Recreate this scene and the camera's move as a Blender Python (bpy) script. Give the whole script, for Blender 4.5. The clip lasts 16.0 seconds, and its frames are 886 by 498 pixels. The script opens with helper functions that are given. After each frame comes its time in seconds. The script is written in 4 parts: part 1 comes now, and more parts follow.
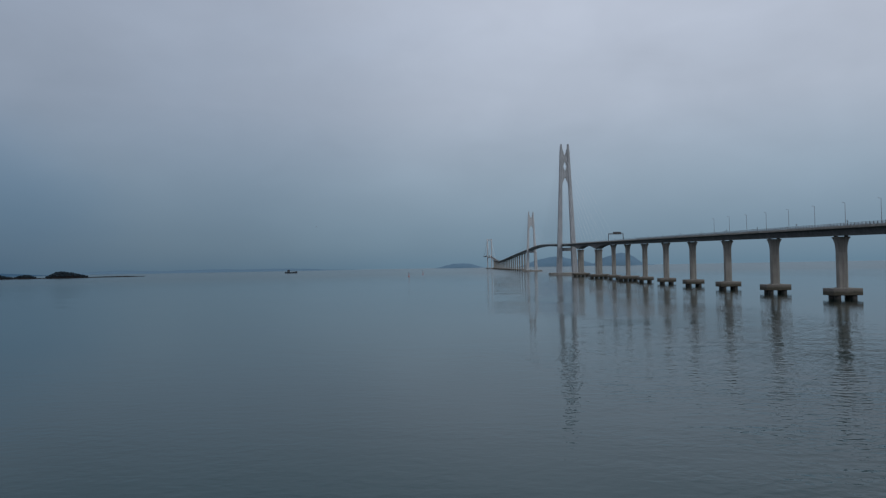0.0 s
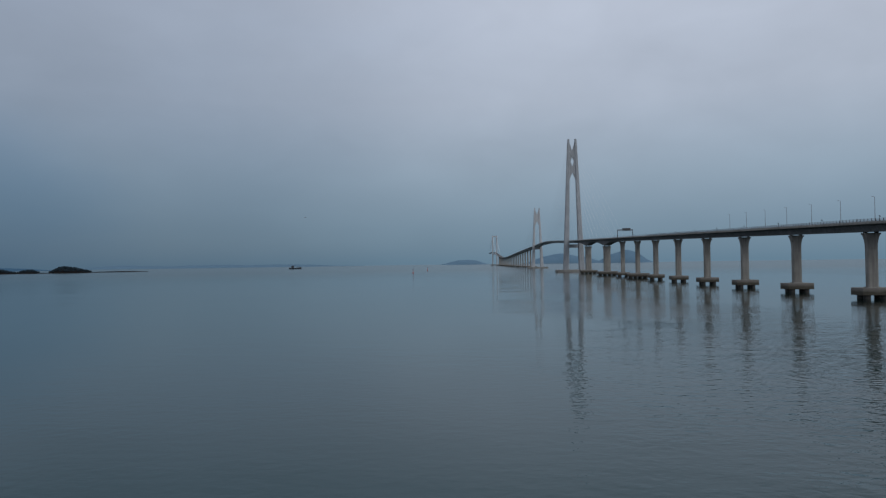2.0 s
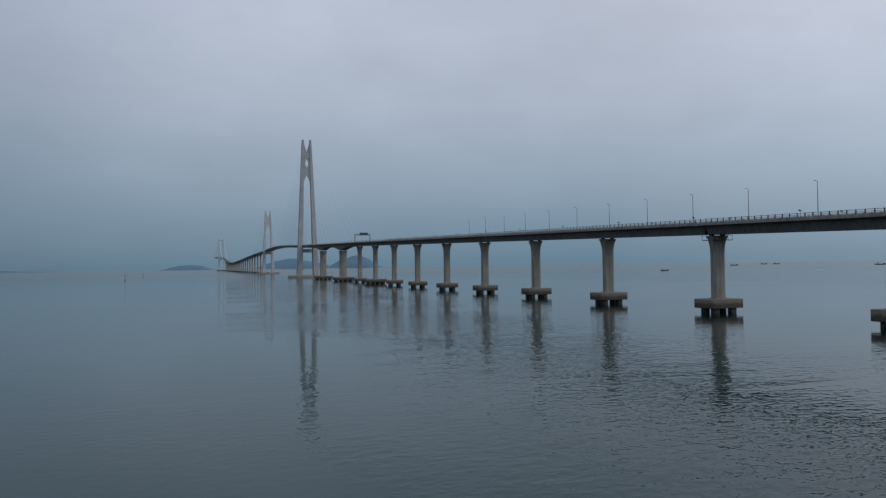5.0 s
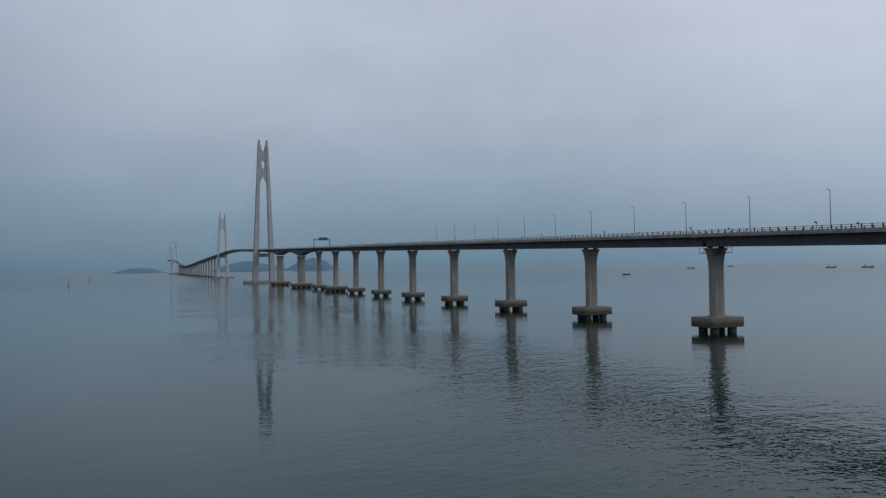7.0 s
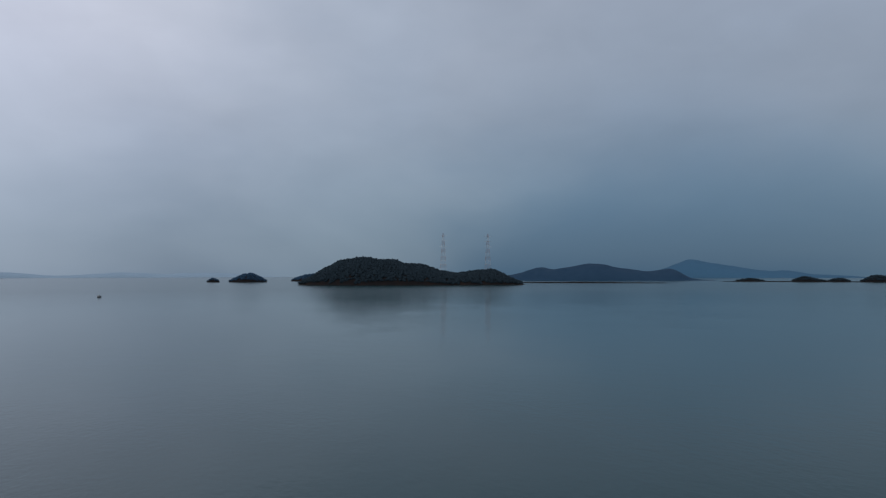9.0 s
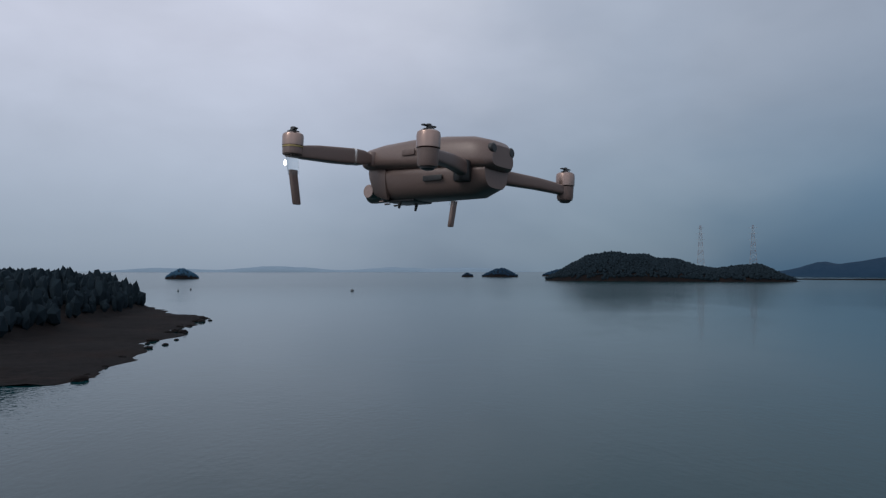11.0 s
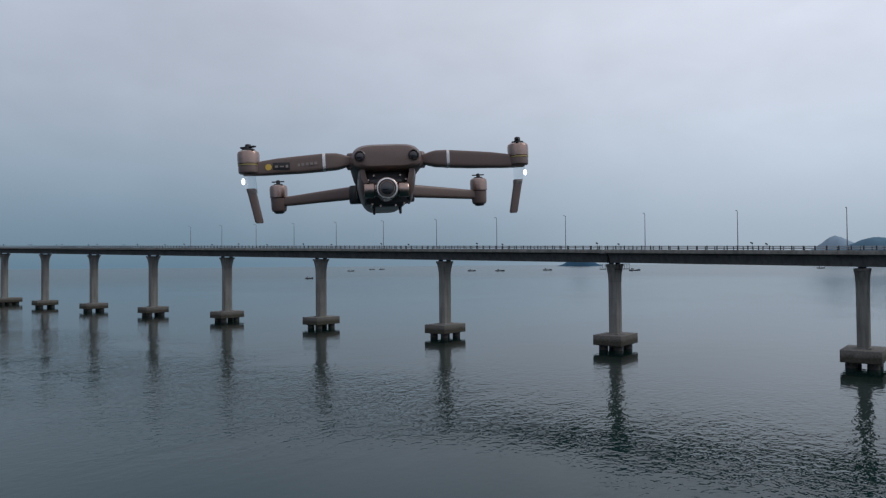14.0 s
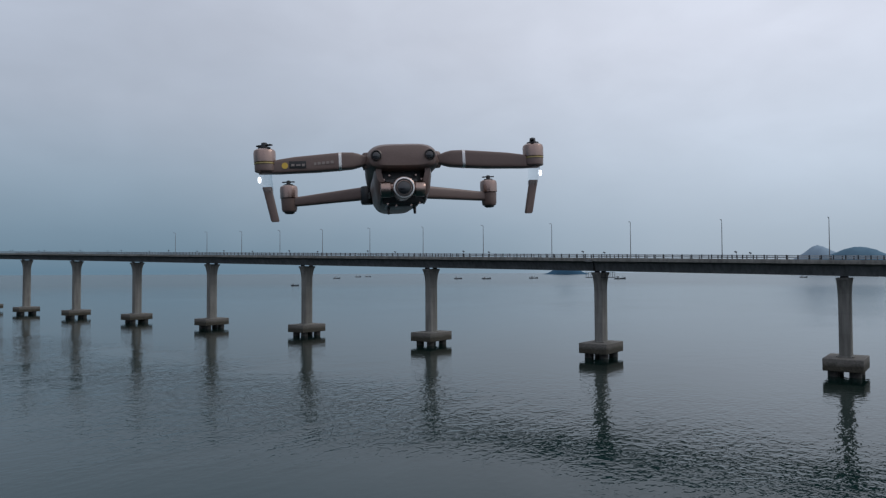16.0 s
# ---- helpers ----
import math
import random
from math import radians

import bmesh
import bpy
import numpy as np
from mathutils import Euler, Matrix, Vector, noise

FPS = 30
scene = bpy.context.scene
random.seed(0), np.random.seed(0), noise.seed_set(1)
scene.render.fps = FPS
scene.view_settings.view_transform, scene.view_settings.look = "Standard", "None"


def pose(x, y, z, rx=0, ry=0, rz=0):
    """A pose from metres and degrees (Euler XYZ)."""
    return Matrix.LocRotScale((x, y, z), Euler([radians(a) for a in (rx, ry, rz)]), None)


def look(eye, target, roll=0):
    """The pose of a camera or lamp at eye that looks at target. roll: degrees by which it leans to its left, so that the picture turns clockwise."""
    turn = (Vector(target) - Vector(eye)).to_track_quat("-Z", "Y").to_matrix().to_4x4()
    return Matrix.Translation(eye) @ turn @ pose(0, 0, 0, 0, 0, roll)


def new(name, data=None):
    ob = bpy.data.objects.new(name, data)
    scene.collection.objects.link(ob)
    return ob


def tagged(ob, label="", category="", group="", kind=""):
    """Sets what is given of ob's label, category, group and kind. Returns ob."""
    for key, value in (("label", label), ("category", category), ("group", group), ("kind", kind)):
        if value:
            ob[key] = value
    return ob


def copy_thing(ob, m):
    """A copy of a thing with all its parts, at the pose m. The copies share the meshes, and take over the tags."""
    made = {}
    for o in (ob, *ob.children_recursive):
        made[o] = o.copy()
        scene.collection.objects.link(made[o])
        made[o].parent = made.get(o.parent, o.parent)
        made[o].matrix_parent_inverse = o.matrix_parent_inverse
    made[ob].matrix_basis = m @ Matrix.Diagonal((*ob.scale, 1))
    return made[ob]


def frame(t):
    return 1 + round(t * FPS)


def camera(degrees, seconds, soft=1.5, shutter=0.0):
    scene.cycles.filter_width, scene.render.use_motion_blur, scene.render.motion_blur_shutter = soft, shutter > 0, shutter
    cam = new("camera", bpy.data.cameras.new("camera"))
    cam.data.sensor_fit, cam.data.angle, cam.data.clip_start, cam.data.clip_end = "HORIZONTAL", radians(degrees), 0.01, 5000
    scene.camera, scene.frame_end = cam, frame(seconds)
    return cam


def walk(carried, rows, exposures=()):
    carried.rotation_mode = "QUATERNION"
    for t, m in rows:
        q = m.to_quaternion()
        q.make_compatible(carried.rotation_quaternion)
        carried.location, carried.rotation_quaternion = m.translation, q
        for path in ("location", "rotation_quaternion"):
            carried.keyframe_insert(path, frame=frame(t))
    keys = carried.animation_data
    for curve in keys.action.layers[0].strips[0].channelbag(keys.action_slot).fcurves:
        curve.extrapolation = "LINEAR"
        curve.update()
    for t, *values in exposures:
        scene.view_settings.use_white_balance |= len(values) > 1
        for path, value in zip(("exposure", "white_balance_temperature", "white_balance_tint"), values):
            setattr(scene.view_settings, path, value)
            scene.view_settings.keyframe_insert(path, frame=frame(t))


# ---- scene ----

cam = camera(64.4, 16.0, soft=1.3)

# seconds, x, y, z, heading (clockwise from +y), tilt up, roll
ROWS = [
    (0.0, -129.900, -189.200, 13.200, -1.01, 1.40, -1.00),
    (0.5, -129.800, -186.000, 13.200, -1.14, 1.27, -0.88),
    (1.0, -129.900, -183.000, 13.200, -1.25, 1.21, -0.78),
    (1.5, -130.000, -179.700, 13.200, -1.30, 1.17, -0.75),
    (2.0, -130.000, -176.000, 13.100, -1.42, 1.12, -0.75),
    (2.5, -130.200, -171.600, 13.100, -1.51, 1.12, -0.76),
    (3.0, -130.300, -166.000, 12.900, -1.62, 1.13, -0.78),
    (3.5, -130.200, -159.800, 12.700, -1.75, 1.16, -0.78),
    (4.0, -130.400, -154.800, 12.700, -1.83, 1.15, -0.79),
    (4.3, -130.300, -152.000, 12.700, -1.00, 1.18, -0.78),
    (4.5, -130.200, -150.300, 12.700, 2.38, 1.20, -0.78),
    (4.7, -130.000, -148.600, 12.900, 10.80, 1.22, -0.79),
    (4.9, -129.700, -146.800, 13.200, 18.20, 1.24, -0.80),
    (5.2, -129.300, -144.000, 13.600, 22.20, 1.26, -0.80),
    (5.9, -128.200, -137.300, 14.800, 23.50, 1.30, -0.82),
    (6.8, -126.700, -128.700, 16.300, 23.70, 1.34, -0.84),
    (7.0, -126.400, -126.900, 16.500, 23.70, 1.36, -0.85),
    (7.3, -125.200, -123.800, 17.200, 23.75, 1.44, -0.84),
    (7.5, -124.300, -121.600, 17.600, 23.78, 1.49, -0.80),
    (7.7, -123.800, -119.600, 17.900, 24.20, 1.60, -0.70),
    (7.8, -123.700, -118.700, 18.000, 22.40, 1.70, -0.60),
    (7.9, -123.800, -117.800, 18.100, 12.50, 1.80, -0.50),
    (8.0, -124.200, -116.800, 18.200, 1.28, 1.78, -0.54),
    (8.1, -125.100, -115.400, 18.300, -8.40, 2.00, -0.40),
    (8.2, -126.127, -113.810, 18.404, -18.40, 2.00, -0.35),
    (8.3, -127.388, -111.871, 18.516, -28.40, 2.05, -0.30),
    (8.4, -128.851, -109.629, 18.633, -39.20, 2.10, -0.25),
    (8.5, -130.486, -107.132, 18.755, -49.10, 2.12, -0.20),
    (8.6, -132.262, -104.425, 18.881, -59.00, 2.12, -0.15),
    (8.7, -134.148, -101.555, 19.008, -61.20, 2.10, -0.10),
    (8.8, -136.113, -98.569, 19.136, -61.70, 2.07, -0.10),
    (9.0, -140.154, -92.434, 19.387, -62.40, 2.02, -0.05),
    (9.1, -142.169, -89.378, 19.508, -66.00, 2.05, -0.05),
    (9.2, -144.140, -86.393, 19.624, -72.90, 2.10, -0.05),
    (9.4, -147.821, -80.818, 19.836, -82.50, 2.05, -0.05),
    (9.7, -152.233, -74.145, 20.081, -91.00, 1.95, -0.10),
    (10.1, -153.030, -68.300, 20.216, -95.00, 1.85, -0.10),
    (10.6, -153.060, -68.060, 20.250, -92.00, 1.75, -0.10),
    (11.0, -153.093, -68.052, 20.287, -83.20, 1.60, 0.00),
    (11.3, -153.115, -68.179, 20.288, -74.00, 1.50, 0.00),
    (11.4, -153.124, -68.209, 20.290, -72.50, 1.33, 0.00),
    (11.5, -153.163, -68.314, 20.293, -64.50, 1.14, 0.00),
    (11.6, -153.232, -68.433, 20.296, -54.40, 0.97, 0.00),
    (11.7, -153.319, -68.539, 20.299, -44.20, 0.83, 0.00),
    (11.8, -153.424, -68.629, 20.302, -33.70, 0.70, 0.00),
    (11.9, -153.543, -68.699, 20.303, -23.20, 0.72, 0.00),
    (12.0, -153.677, -68.750, 20.303, -12.60, 0.78, -0.07),
    (12.1, -153.820, -68.775, 20.302, -2.00, 0.86, -0.13),
    (12.2, -153.959, -68.776, 20.301, 8.20, 0.97, -0.20),
    (12.3, -154.090, -68.753, 20.299, 18.00, 1.08, -0.27),
    (12.4, -154.223, -68.707, 20.298, 28.30, 1.18, -0.33),
    (12.5, -154.350, -68.634, 20.297, 39.02, 1.23, -0.37),
    (12.6, -154.435, -68.567, 20.296, 47.08, 1.22, -0.30),
    (12.7, -154.487, -68.514, 20.296, 52.64, 1.19, -0.30),
    (12.8, -154.483, -68.518, 20.296, 52.54, 1.13, -0.33),
    (13.0, -154.476, -68.523, 20.301, 52.38, 1.06, -0.37),
    (13.5, -154.477, -68.526, 20.300, 52.20, 1.06, -0.38),
    (14.0, -154.486, -68.517, 20.301, 52.38, 1.14, -0.47),
    (14.5, -154.500, -68.500, 20.300, 52.65, 1.42, -0.33),
    (15.0, -154.513, -68.484, 20.290, 53.04, 2.00, -0.04),
    (15.5, -154.509, -68.485, 20.284, 53.21, 2.30, 0.27),
    (16.0, -154.504, -68.492, 20.293, 53.49, 1.76, -0.24),
]


def eye_pose(x, y, z, heading, tilt, roll):
    a, b = radians(heading), radians(tilt)
    d = Vector((math.sin(a) * math.cos(b), math.cos(a) * math.cos(b), math.sin(b)))
    e = Vector((x, y, z))
    return look(e, e + d, roll)


walk(cam, [(r[0], eye_pose(*r[1:])) for r in ROWS])

# ---- world and sun: a closed cloud deck, darker over the far strait ----
world = bpy.data.worlds.new("overcast")
scene.world = world
world.use_nodes = True
wt = world.node_tree
wt.nodes.clear()


def wn(kind, **kw):
    n = wt.nodes.new(kind)
    for k, v in kw.items():
        n.inputs[k].default_value = v
    return n


w_out = wn("ShaderNodeOutputWorld")
w_tc = wn("ShaderNodeTexCoord")
w_sep = wn("ShaderNodeSeparateXYZ")
wt.links.new(w_tc.outputs["Generated"], w_sep.inputs[0])


def wmath(op, a, b=None, clamp=False):
    n = wt.nodes.new("ShaderNodeMath")
    n.operation, n.use_clamp = op, clamp
    for i, v in enumerate((a, b)):
        if v is None:
            continue
        if isinstance(v, (int, float)):
            n.inputs[i].default_value = v
        else:
            wt.links.new(v, n.inputs[i])
    return n.outputs[0]


def wmix(fac, a, b):
    n = wt.nodes.new("ShaderNodeMix")
    n.data_type = "RGBA"
    for s, v in ((n.inputs["Factor"], fac), (n.inputs["A"], a), (n.inputs["B"], b)):
        if isinstance(v, tuple):
            s.default_value = (*v, 1)
        elif isinstance(v, (int, float)):
            s.default_value = v
        else:
            wt.links.new(v, s)
    return n.outputs["Result"]


def wramp(fac, stops):
    n = wt.nodes.new("ShaderNodeValToRGB")
    el = n.color_ramp.elements
    el[0].position, el[0].color = stops[0][0], (*stops[0][1], 1)
    el[1].position, el[1].color = stops[-1][0], (*stops[-1][1], 1)
    for p, c in stops[1:-1]:
        e = el.new(p)
        e.color = (*c, 1)
    wt.links.new(fac, n.inputs[0])
    return n.outputs[0]


w_up = wmath("MAXIMUM", w_sep.outputs[2], 0.0)
# the bright side of the deck, and the side under heavy rain cloud
bright_ramp = wramp(w_up, [(0.0, (0.315, 0.405, 0.50)), (0.05, (0.37, 0.46, 0.562)), (0.14, (0.515, 0.60, 0.71)),
                           (0.30, (0.685, 0.745, 0.86)), (0.5, (0.755, 0.81, 0.92)), (1.0, (0.63, 0.685, 0.78))])
dark_ramp = wramp(w_up, [(0.0, (0.112, 0.203, 0.288)), (0.05, (0.160, 0.248, 0.338)), (0.12, (0.26, 0.345, 0.435)),
                         (0.22, (0.39, 0.455, 0.55)), (0.34, (0.45, 0.51, 0.61)), (0.6, (0.56, 0.615, 0.71)), (1.0, (0.58, 0.63, 0.72))])
w_dot = wn("ShaderNodeVectorMath")
w_dot.operation = "DOT_PRODUCT"
wt.links.new(w_tc.outputs["Generated"], w_dot.inputs[0])
w_dot.inputs[1].default_value = (math.sin(radians(-8)), math.cos(radians(-8)), 0)
w_map = wn("ShaderNodeMapping")
w_map.inputs["Scale"].default_value = (1.0, 1.0, 2.0)
wt.links.new(w_tc.outputs["Generated"], w_map.inputs[0])
w_noise = wn("ShaderNodeTexNoise", Scale=2.6, Detail=4.0, Roughness=0.45, Distortion=0.2)
wt.links.new(w_map.outputs[0], w_noise.inputs["Vector"])
w_noise2 = wn("ShaderNodeTexNoise", Scale=7.0, Detail=5.0, Roughness=0.5, Distortion=0.25)
wt.links.new(w_map.outputs[0], w_noise2.inputs["Vector"])
side = wmath("ADD", w_dot.outputs["Value"], wmath("MULTIPLY", wmath("SUBTRACT", w_noise.outputs[0], 0.5), 0.5))
heavy = wt.nodes.new("ShaderNodeMapRange")
heavy.interpolation_type = "SMOOTHSTEP"
heavy.inputs["From Min"].default_value, heavy.inputs["From Max"].default_value = 0.0, 0.86
wt.links.new(side, heavy.inputs[0])
sky_col = wmix(heavy.outputs[0], bright_ramp, dark_ramp)
# soft cloud relief
puff = wmath("ADD", wmath("MULTIPLY", wmath("SUBTRACT", w_noise2.outputs[0], 0.5), 0.22),
             wmath("MULTIPLY", wmath("SUBTRACT", w_noise.outputs[0], 0.5), 0.35))
puff = wmath("MULTIPLY", puff, wmath("MINIMUM", wmath("ADD", 0.25, wmath("MULTIPLY", w_up, 4.0)), 1.0))
relief = wmath("ADD", 1.0, puff)
# the thickest cloud hangs over the islands
w_dot2 = wn("ShaderNodeVectorMath")
w_dot2.operation = "DOT_PRODUCT"
wt.links.new(w_tc.outputs["Generated"], w_dot2.inputs[0])
w_dot2.inputs[1].default_value = (math.sin(radians(-46)), math.cos(radians(-46)), 0.1)
thick = wt.nodes.new("ShaderNodeMapRange")
thick.interpolation_type = "SMOOTHSTEP"
for key, v in (("From Min", 0.62), ("From Max", 1.0), ("To Min", 0.0), ("To Max", 1.0)):
    thick.inputs[key].default_value = v
wt.links.new(wmath("ADD", w_dot2.outputs["Value"], wmath("MULTIPLY", wmath("SUBTRACT", w_noise.outputs[0], 0.5), 0.3)), thick.inputs[0])
tint = wmix(thick.outputs[0], (1.025, 1.0, 0.995), (0.64, 0.665, 0.70))


def bank(az, lo, hi, dim):
    """A soft patch of thicker cloud round one heading."""
    d = wn("ShaderNodeVectorMath")
    d.operation = "DOT_PRODUCT"
    wt.links.new(w_tc.outputs["Generated"], d.inputs[0])
    d.inputs[1].default_value = (math.sin(radians(az)), math.cos(radians(az)), 0.05)
    m = wt.nodes.new("ShaderNodeMapRange")
    m.interpolation_type = "SMOOTHSTEP"
    m.inputs["From Min"].default_value, m.inputs["From Max"].default_value = lo, hi
    wt.links.new(wmath("ADD", d.outputs["Value"], wmath("MULTIPLY", wmath("SUBTRACT", w_noise.outputs[0], 0.5), 0.12)), m.inputs[0])
    return m.outputs[0], dim


def times(a, b):
    n = wn("ShaderNodeVectorMath")
    n.operation = "MULTIPLY"
    wt.links.new(a, n.inputs[0])
    wt.links.new(b, n.inputs[1])
    return n.outputs[0]


west, west_dim = bank(-112, 0.70, 0.93, (0.80, 0.80, 0.835))
tint = times(tint, wmix(west, (1.0, 1.0, 1.0), west_dim))
rain, rain_dim = bank(-47, 0.93, 1.0, (0.58, 0.74, 0.86))
low = wt.nodes.new("ShaderNodeMapRange")
low.interpolation_type = "SMOOTHSTEP"
for key, v in (("From Min", 0.06), ("From Max", 0.30), ("To Min", 1.0), ("To Max", 0.0)):
    low.inputs[key].default_value = v
wt.links.new(w_up, low.inputs[0])
tint = times(tint, wmix(wmath("MULTIPLY", rain, low.outputs[0]), (1.0, 1.0, 1.0), rain_dim))
# unseen upper cloud, added to darken what the sea mirrors
crown, crown_dim = bank(-43, 0.68, 0.92, (0.55, 0.58, 0.62))
high = wt.nodes.new("ShaderNodeMapRange")
high.interpolation_type = "SMOOTHSTEP"
high.inputs["From Min"].default_value, high.inputs["From Max"].default_value = 0.33, 0.50
wt.links.new(w_up, high.inputs[0])
tint = times(tint, wmix(wmath("MULTIPLY", crown, high.outputs[0]), (1.0, 1.0, 1.0), crown_dim))
w_tint = wn("ShaderNodeVectorMath")
w_tint.operation = "MULTIPLY"
wt.links.new(sky_col, w_tint.inputs[0])
wt.links.new(tint, w_tint.inputs[1])
w_scale = wn("ShaderNodeVectorMath")
w_scale.operation = "SCALE"
wt.links.new(w_tint.outputs[0], w_scale.inputs[0])
wt.links.new(relief, w_scale.inputs["Scale"])
w_bg = wn("ShaderNodeBackground", Strength=0.97)
wt.links.new(w_scale.outputs[0], w_bg.inputs[0])
# a little of the clear sky above the deck comes through
w_sky = wn("ShaderNodeTexSky")
w_sky.sky_type, w_sky.sun_disc = "NISHITA", False
w_sky.sun_elevation, w_sky.sun_rotation = radians(42), radians(150)
w_bg2 = wn("ShaderNodeBackground", Strength=0.006)
wt.links.new(w_sky.outputs[0], w_bg2.inputs[0])
w_add = wn("ShaderNodeAddShader")
wt.links.new(w_bg.outputs[0], w_add.inputs[0])
wt.links.new(w_bg2.outputs[0], w_add.inputs[1])
wt.links.new(w_add.outputs[0], w_out.inputs[0])

sun_data = bpy.data.lights.new("sun", "SUN")
sun_data.energy, sun_data.angle, sun_data.color = 0.95, radians(25), (1.0, 0.98, 0.945)
sun = new("sun", sun_data)
SUN_AZ, SUN_EL = radians(150), radians(42)
sun_dir = Vector((math.sin(SUN_AZ) * math.cos(SUN_EL), math.cos(SUN_AZ) * math.cos(SUN_EL), math.sin(SUN_EL)))
sun.matrix_world = look(sun_dir * 400, (0, 0, 0))

# ---- materials ----


class Mat:
    """A node material with a principled shader and small helpers."""

    def __init__(self, name, colour, rough=0.6, metal=0.0, spec=0.5):
        self.m = bpy.data.materials.new(name)
        self.m.use_nodes = True
        self.t = self.m.node_tree
        self.b = self.t.nodes["Principled BSDF"]
        self.b.inputs["Base Color"].default_value = (*colour, 1)
        self.b.inputs["Roughness"].default_value = rough
        self.b.inputs["Metallic"].default_value = metal
        self.b.inputs["Specular IOR Level"].default_value = spec

    def node(self, kind, **kw):
        n = self.t.nodes.new(kind)
        for k, v in kw.items():
            n.inputs[k].default_value = v
        return n

    def link(self, a, b):
        self.t.links.new(a, b)

    def coord(self, scale=(1, 1, 1), kind="Object"):
        tc = self.node("ShaderNodeTexCoord")
        mp = self.node("ShaderNodeMapping")
        mp.inputs["Scale"].default_value = scale
        self.link(tc.outputs[kind], mp.inputs[0])
        return mp.outputs[0]

    def world(self, scale=(1, 1, 1)):
        g = self.node("ShaderNodeNewGeometry")
        mp = self.node("ShaderNodeMapping")
        mp.inputs["Scale"].default_value = scale
        self.link(g.outputs["Position"], mp.inputs[0])
        return mp.outputs[0]

    def noise(self, vec, scale, detail=4.0, rough=0.55, dist=0.0):
        n = self.node("ShaderNodeTexNoise", Scale=scale, Detail=detail, Roughness=rough, Distortion=dist)
        self.link(vec, n.inputs["Vector"])
        return n.outputs[0]

    def ramp(self, fac, stops):
        n = self.node("ShaderNodeValToRGB")
        el = n.color_ramp.elements
        el[0].position, el[0].color = stops[0][0], (*stops[0][1], 1)
        el[1].position, el[1].color = stops[-1][0], (*stops[-1][1], 1)
        for p, c in stops[1:-1]:
            e = el.new(p)
            e.color = (*c, 1)
        self.link(fac, n.inputs[0])
        return n.outputs[0]

    def mix(self, fac, a, b, mode="MIX"):
        n = self.node("ShaderNodeMix")
        n.data_type, n.blend_type = "RGBA", mode
        for s, v in ((n.inputs["Factor"], fac), (n.inputs["A"], a), (n.inputs["B"], b)):
            if isinstance(v, tuple):
                s.default_value = (*v, 1)
            elif isinstance(v, (int, float)):
                s.default_value = v
            else:
                self.link(v, s)
        return n.outputs["Result"]

    def math(self, op, a, b=None, clamp=False):
        n = self.node("ShaderNodeMath")
        n.operation, n.use_clamp = op, clamp
        for i, v in enumerate((a, b)):
            if v is None:
                continue
            if isinstance(v, (int, float)):
                n.inputs[i].default_value = v
            else:
                self.link(v, n.inputs[i])
        return n.outputs[0]

    def bump(self, height, strength, distance):
        n = self.node("ShaderNodeBump", Strength=strength, Distance=distance)
        self.link(height, n.inputs["Height"])
        self.link(n.outputs[0], self.b.inputs["Normal"])

    def colour(self, sock):
        self.link(sock, self.b.inputs["Base Color"])


def concrete(name, light, dark, streak=0.5, lift=0.0):
    k = Mat(name, light, 0.85, 0, 0.3)
    big = k.noise(k.world((0.25, 0.25, 0.12)), 1.0, 5, 0.6)
    run = k.noise(k.world((1.4, 1.4, 0.10)), 1.0, 4, 0.6)
    fine = k.noise(k.world(), 5.0, 6, 0.65)
    c = k.ramp(big, [(0.3, dark), (0.7, light)])
    c = k.mix(streak, c, k.ramp(run, [(0.35, tuple(v * 0.62 for v in dark)), (0.6, (1, 1, 1))]), "MULTIPLY")
    c = k.mix(0.25, c, k.ramp(fine, [(0.3, (0.6, 0.6, 0.6)), (0.7, (1, 1, 1))]), "MULTIPLY")
    if lift:
        # seams between the casting lifts, and a change of tone from one lift to the next
        g = k.node("ShaderNodeNewGeometry")
        s = k.node("ShaderNodeSeparateXYZ")
        k.link(g.outputs["Position"], s.inputs[0])
        z = k.math("DIVIDE", s.outputs[2], lift)
        seam = k.math("LESS_THAN", k.math("FRACT", z), 0.035)
        tone = k.node("ShaderNodeTexWhiteNoise")
        tone.noise_dimensions = "1D"
        k.link(k.math("FLOOR", z), tone.inputs["W"])
        c = k.mix(0.22, c, k.ramp(tone.outputs["Value"], [(0.0, (0.55, 0.55, 0.53)), (1.0, (1, 1, 1))]), "MULTIPLY")
        c = k.mix(k.math("MULTIPLY", seam, 0.18), c, (0.08, 0.078, 0.07))
    k.colour(c)
    k.bump(fine, 0.3, 0.03)
    return k


m_pier = concrete("pier_concrete", (0.275, 0.271, 0.255), (0.19, 0.187, 0.174), 0.4, 3.9).m
m_girder = concrete("girder_concrete", (0.215, 0.22, 0.225), (0.155, 0.16, 0.165), 0.35).m
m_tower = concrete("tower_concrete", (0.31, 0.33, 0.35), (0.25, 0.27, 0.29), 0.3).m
# paler, bluer concrete: distance haze put into the base colour
m_haze_pale = concrete("haze_pale_concrete", (0.39, 0.41, 0.43), (0.33, 0.35, 0.37), 0.25).m
m_joint = Mat("joint_rubber", (0.02, 0.02, 0.022), 0.8).m


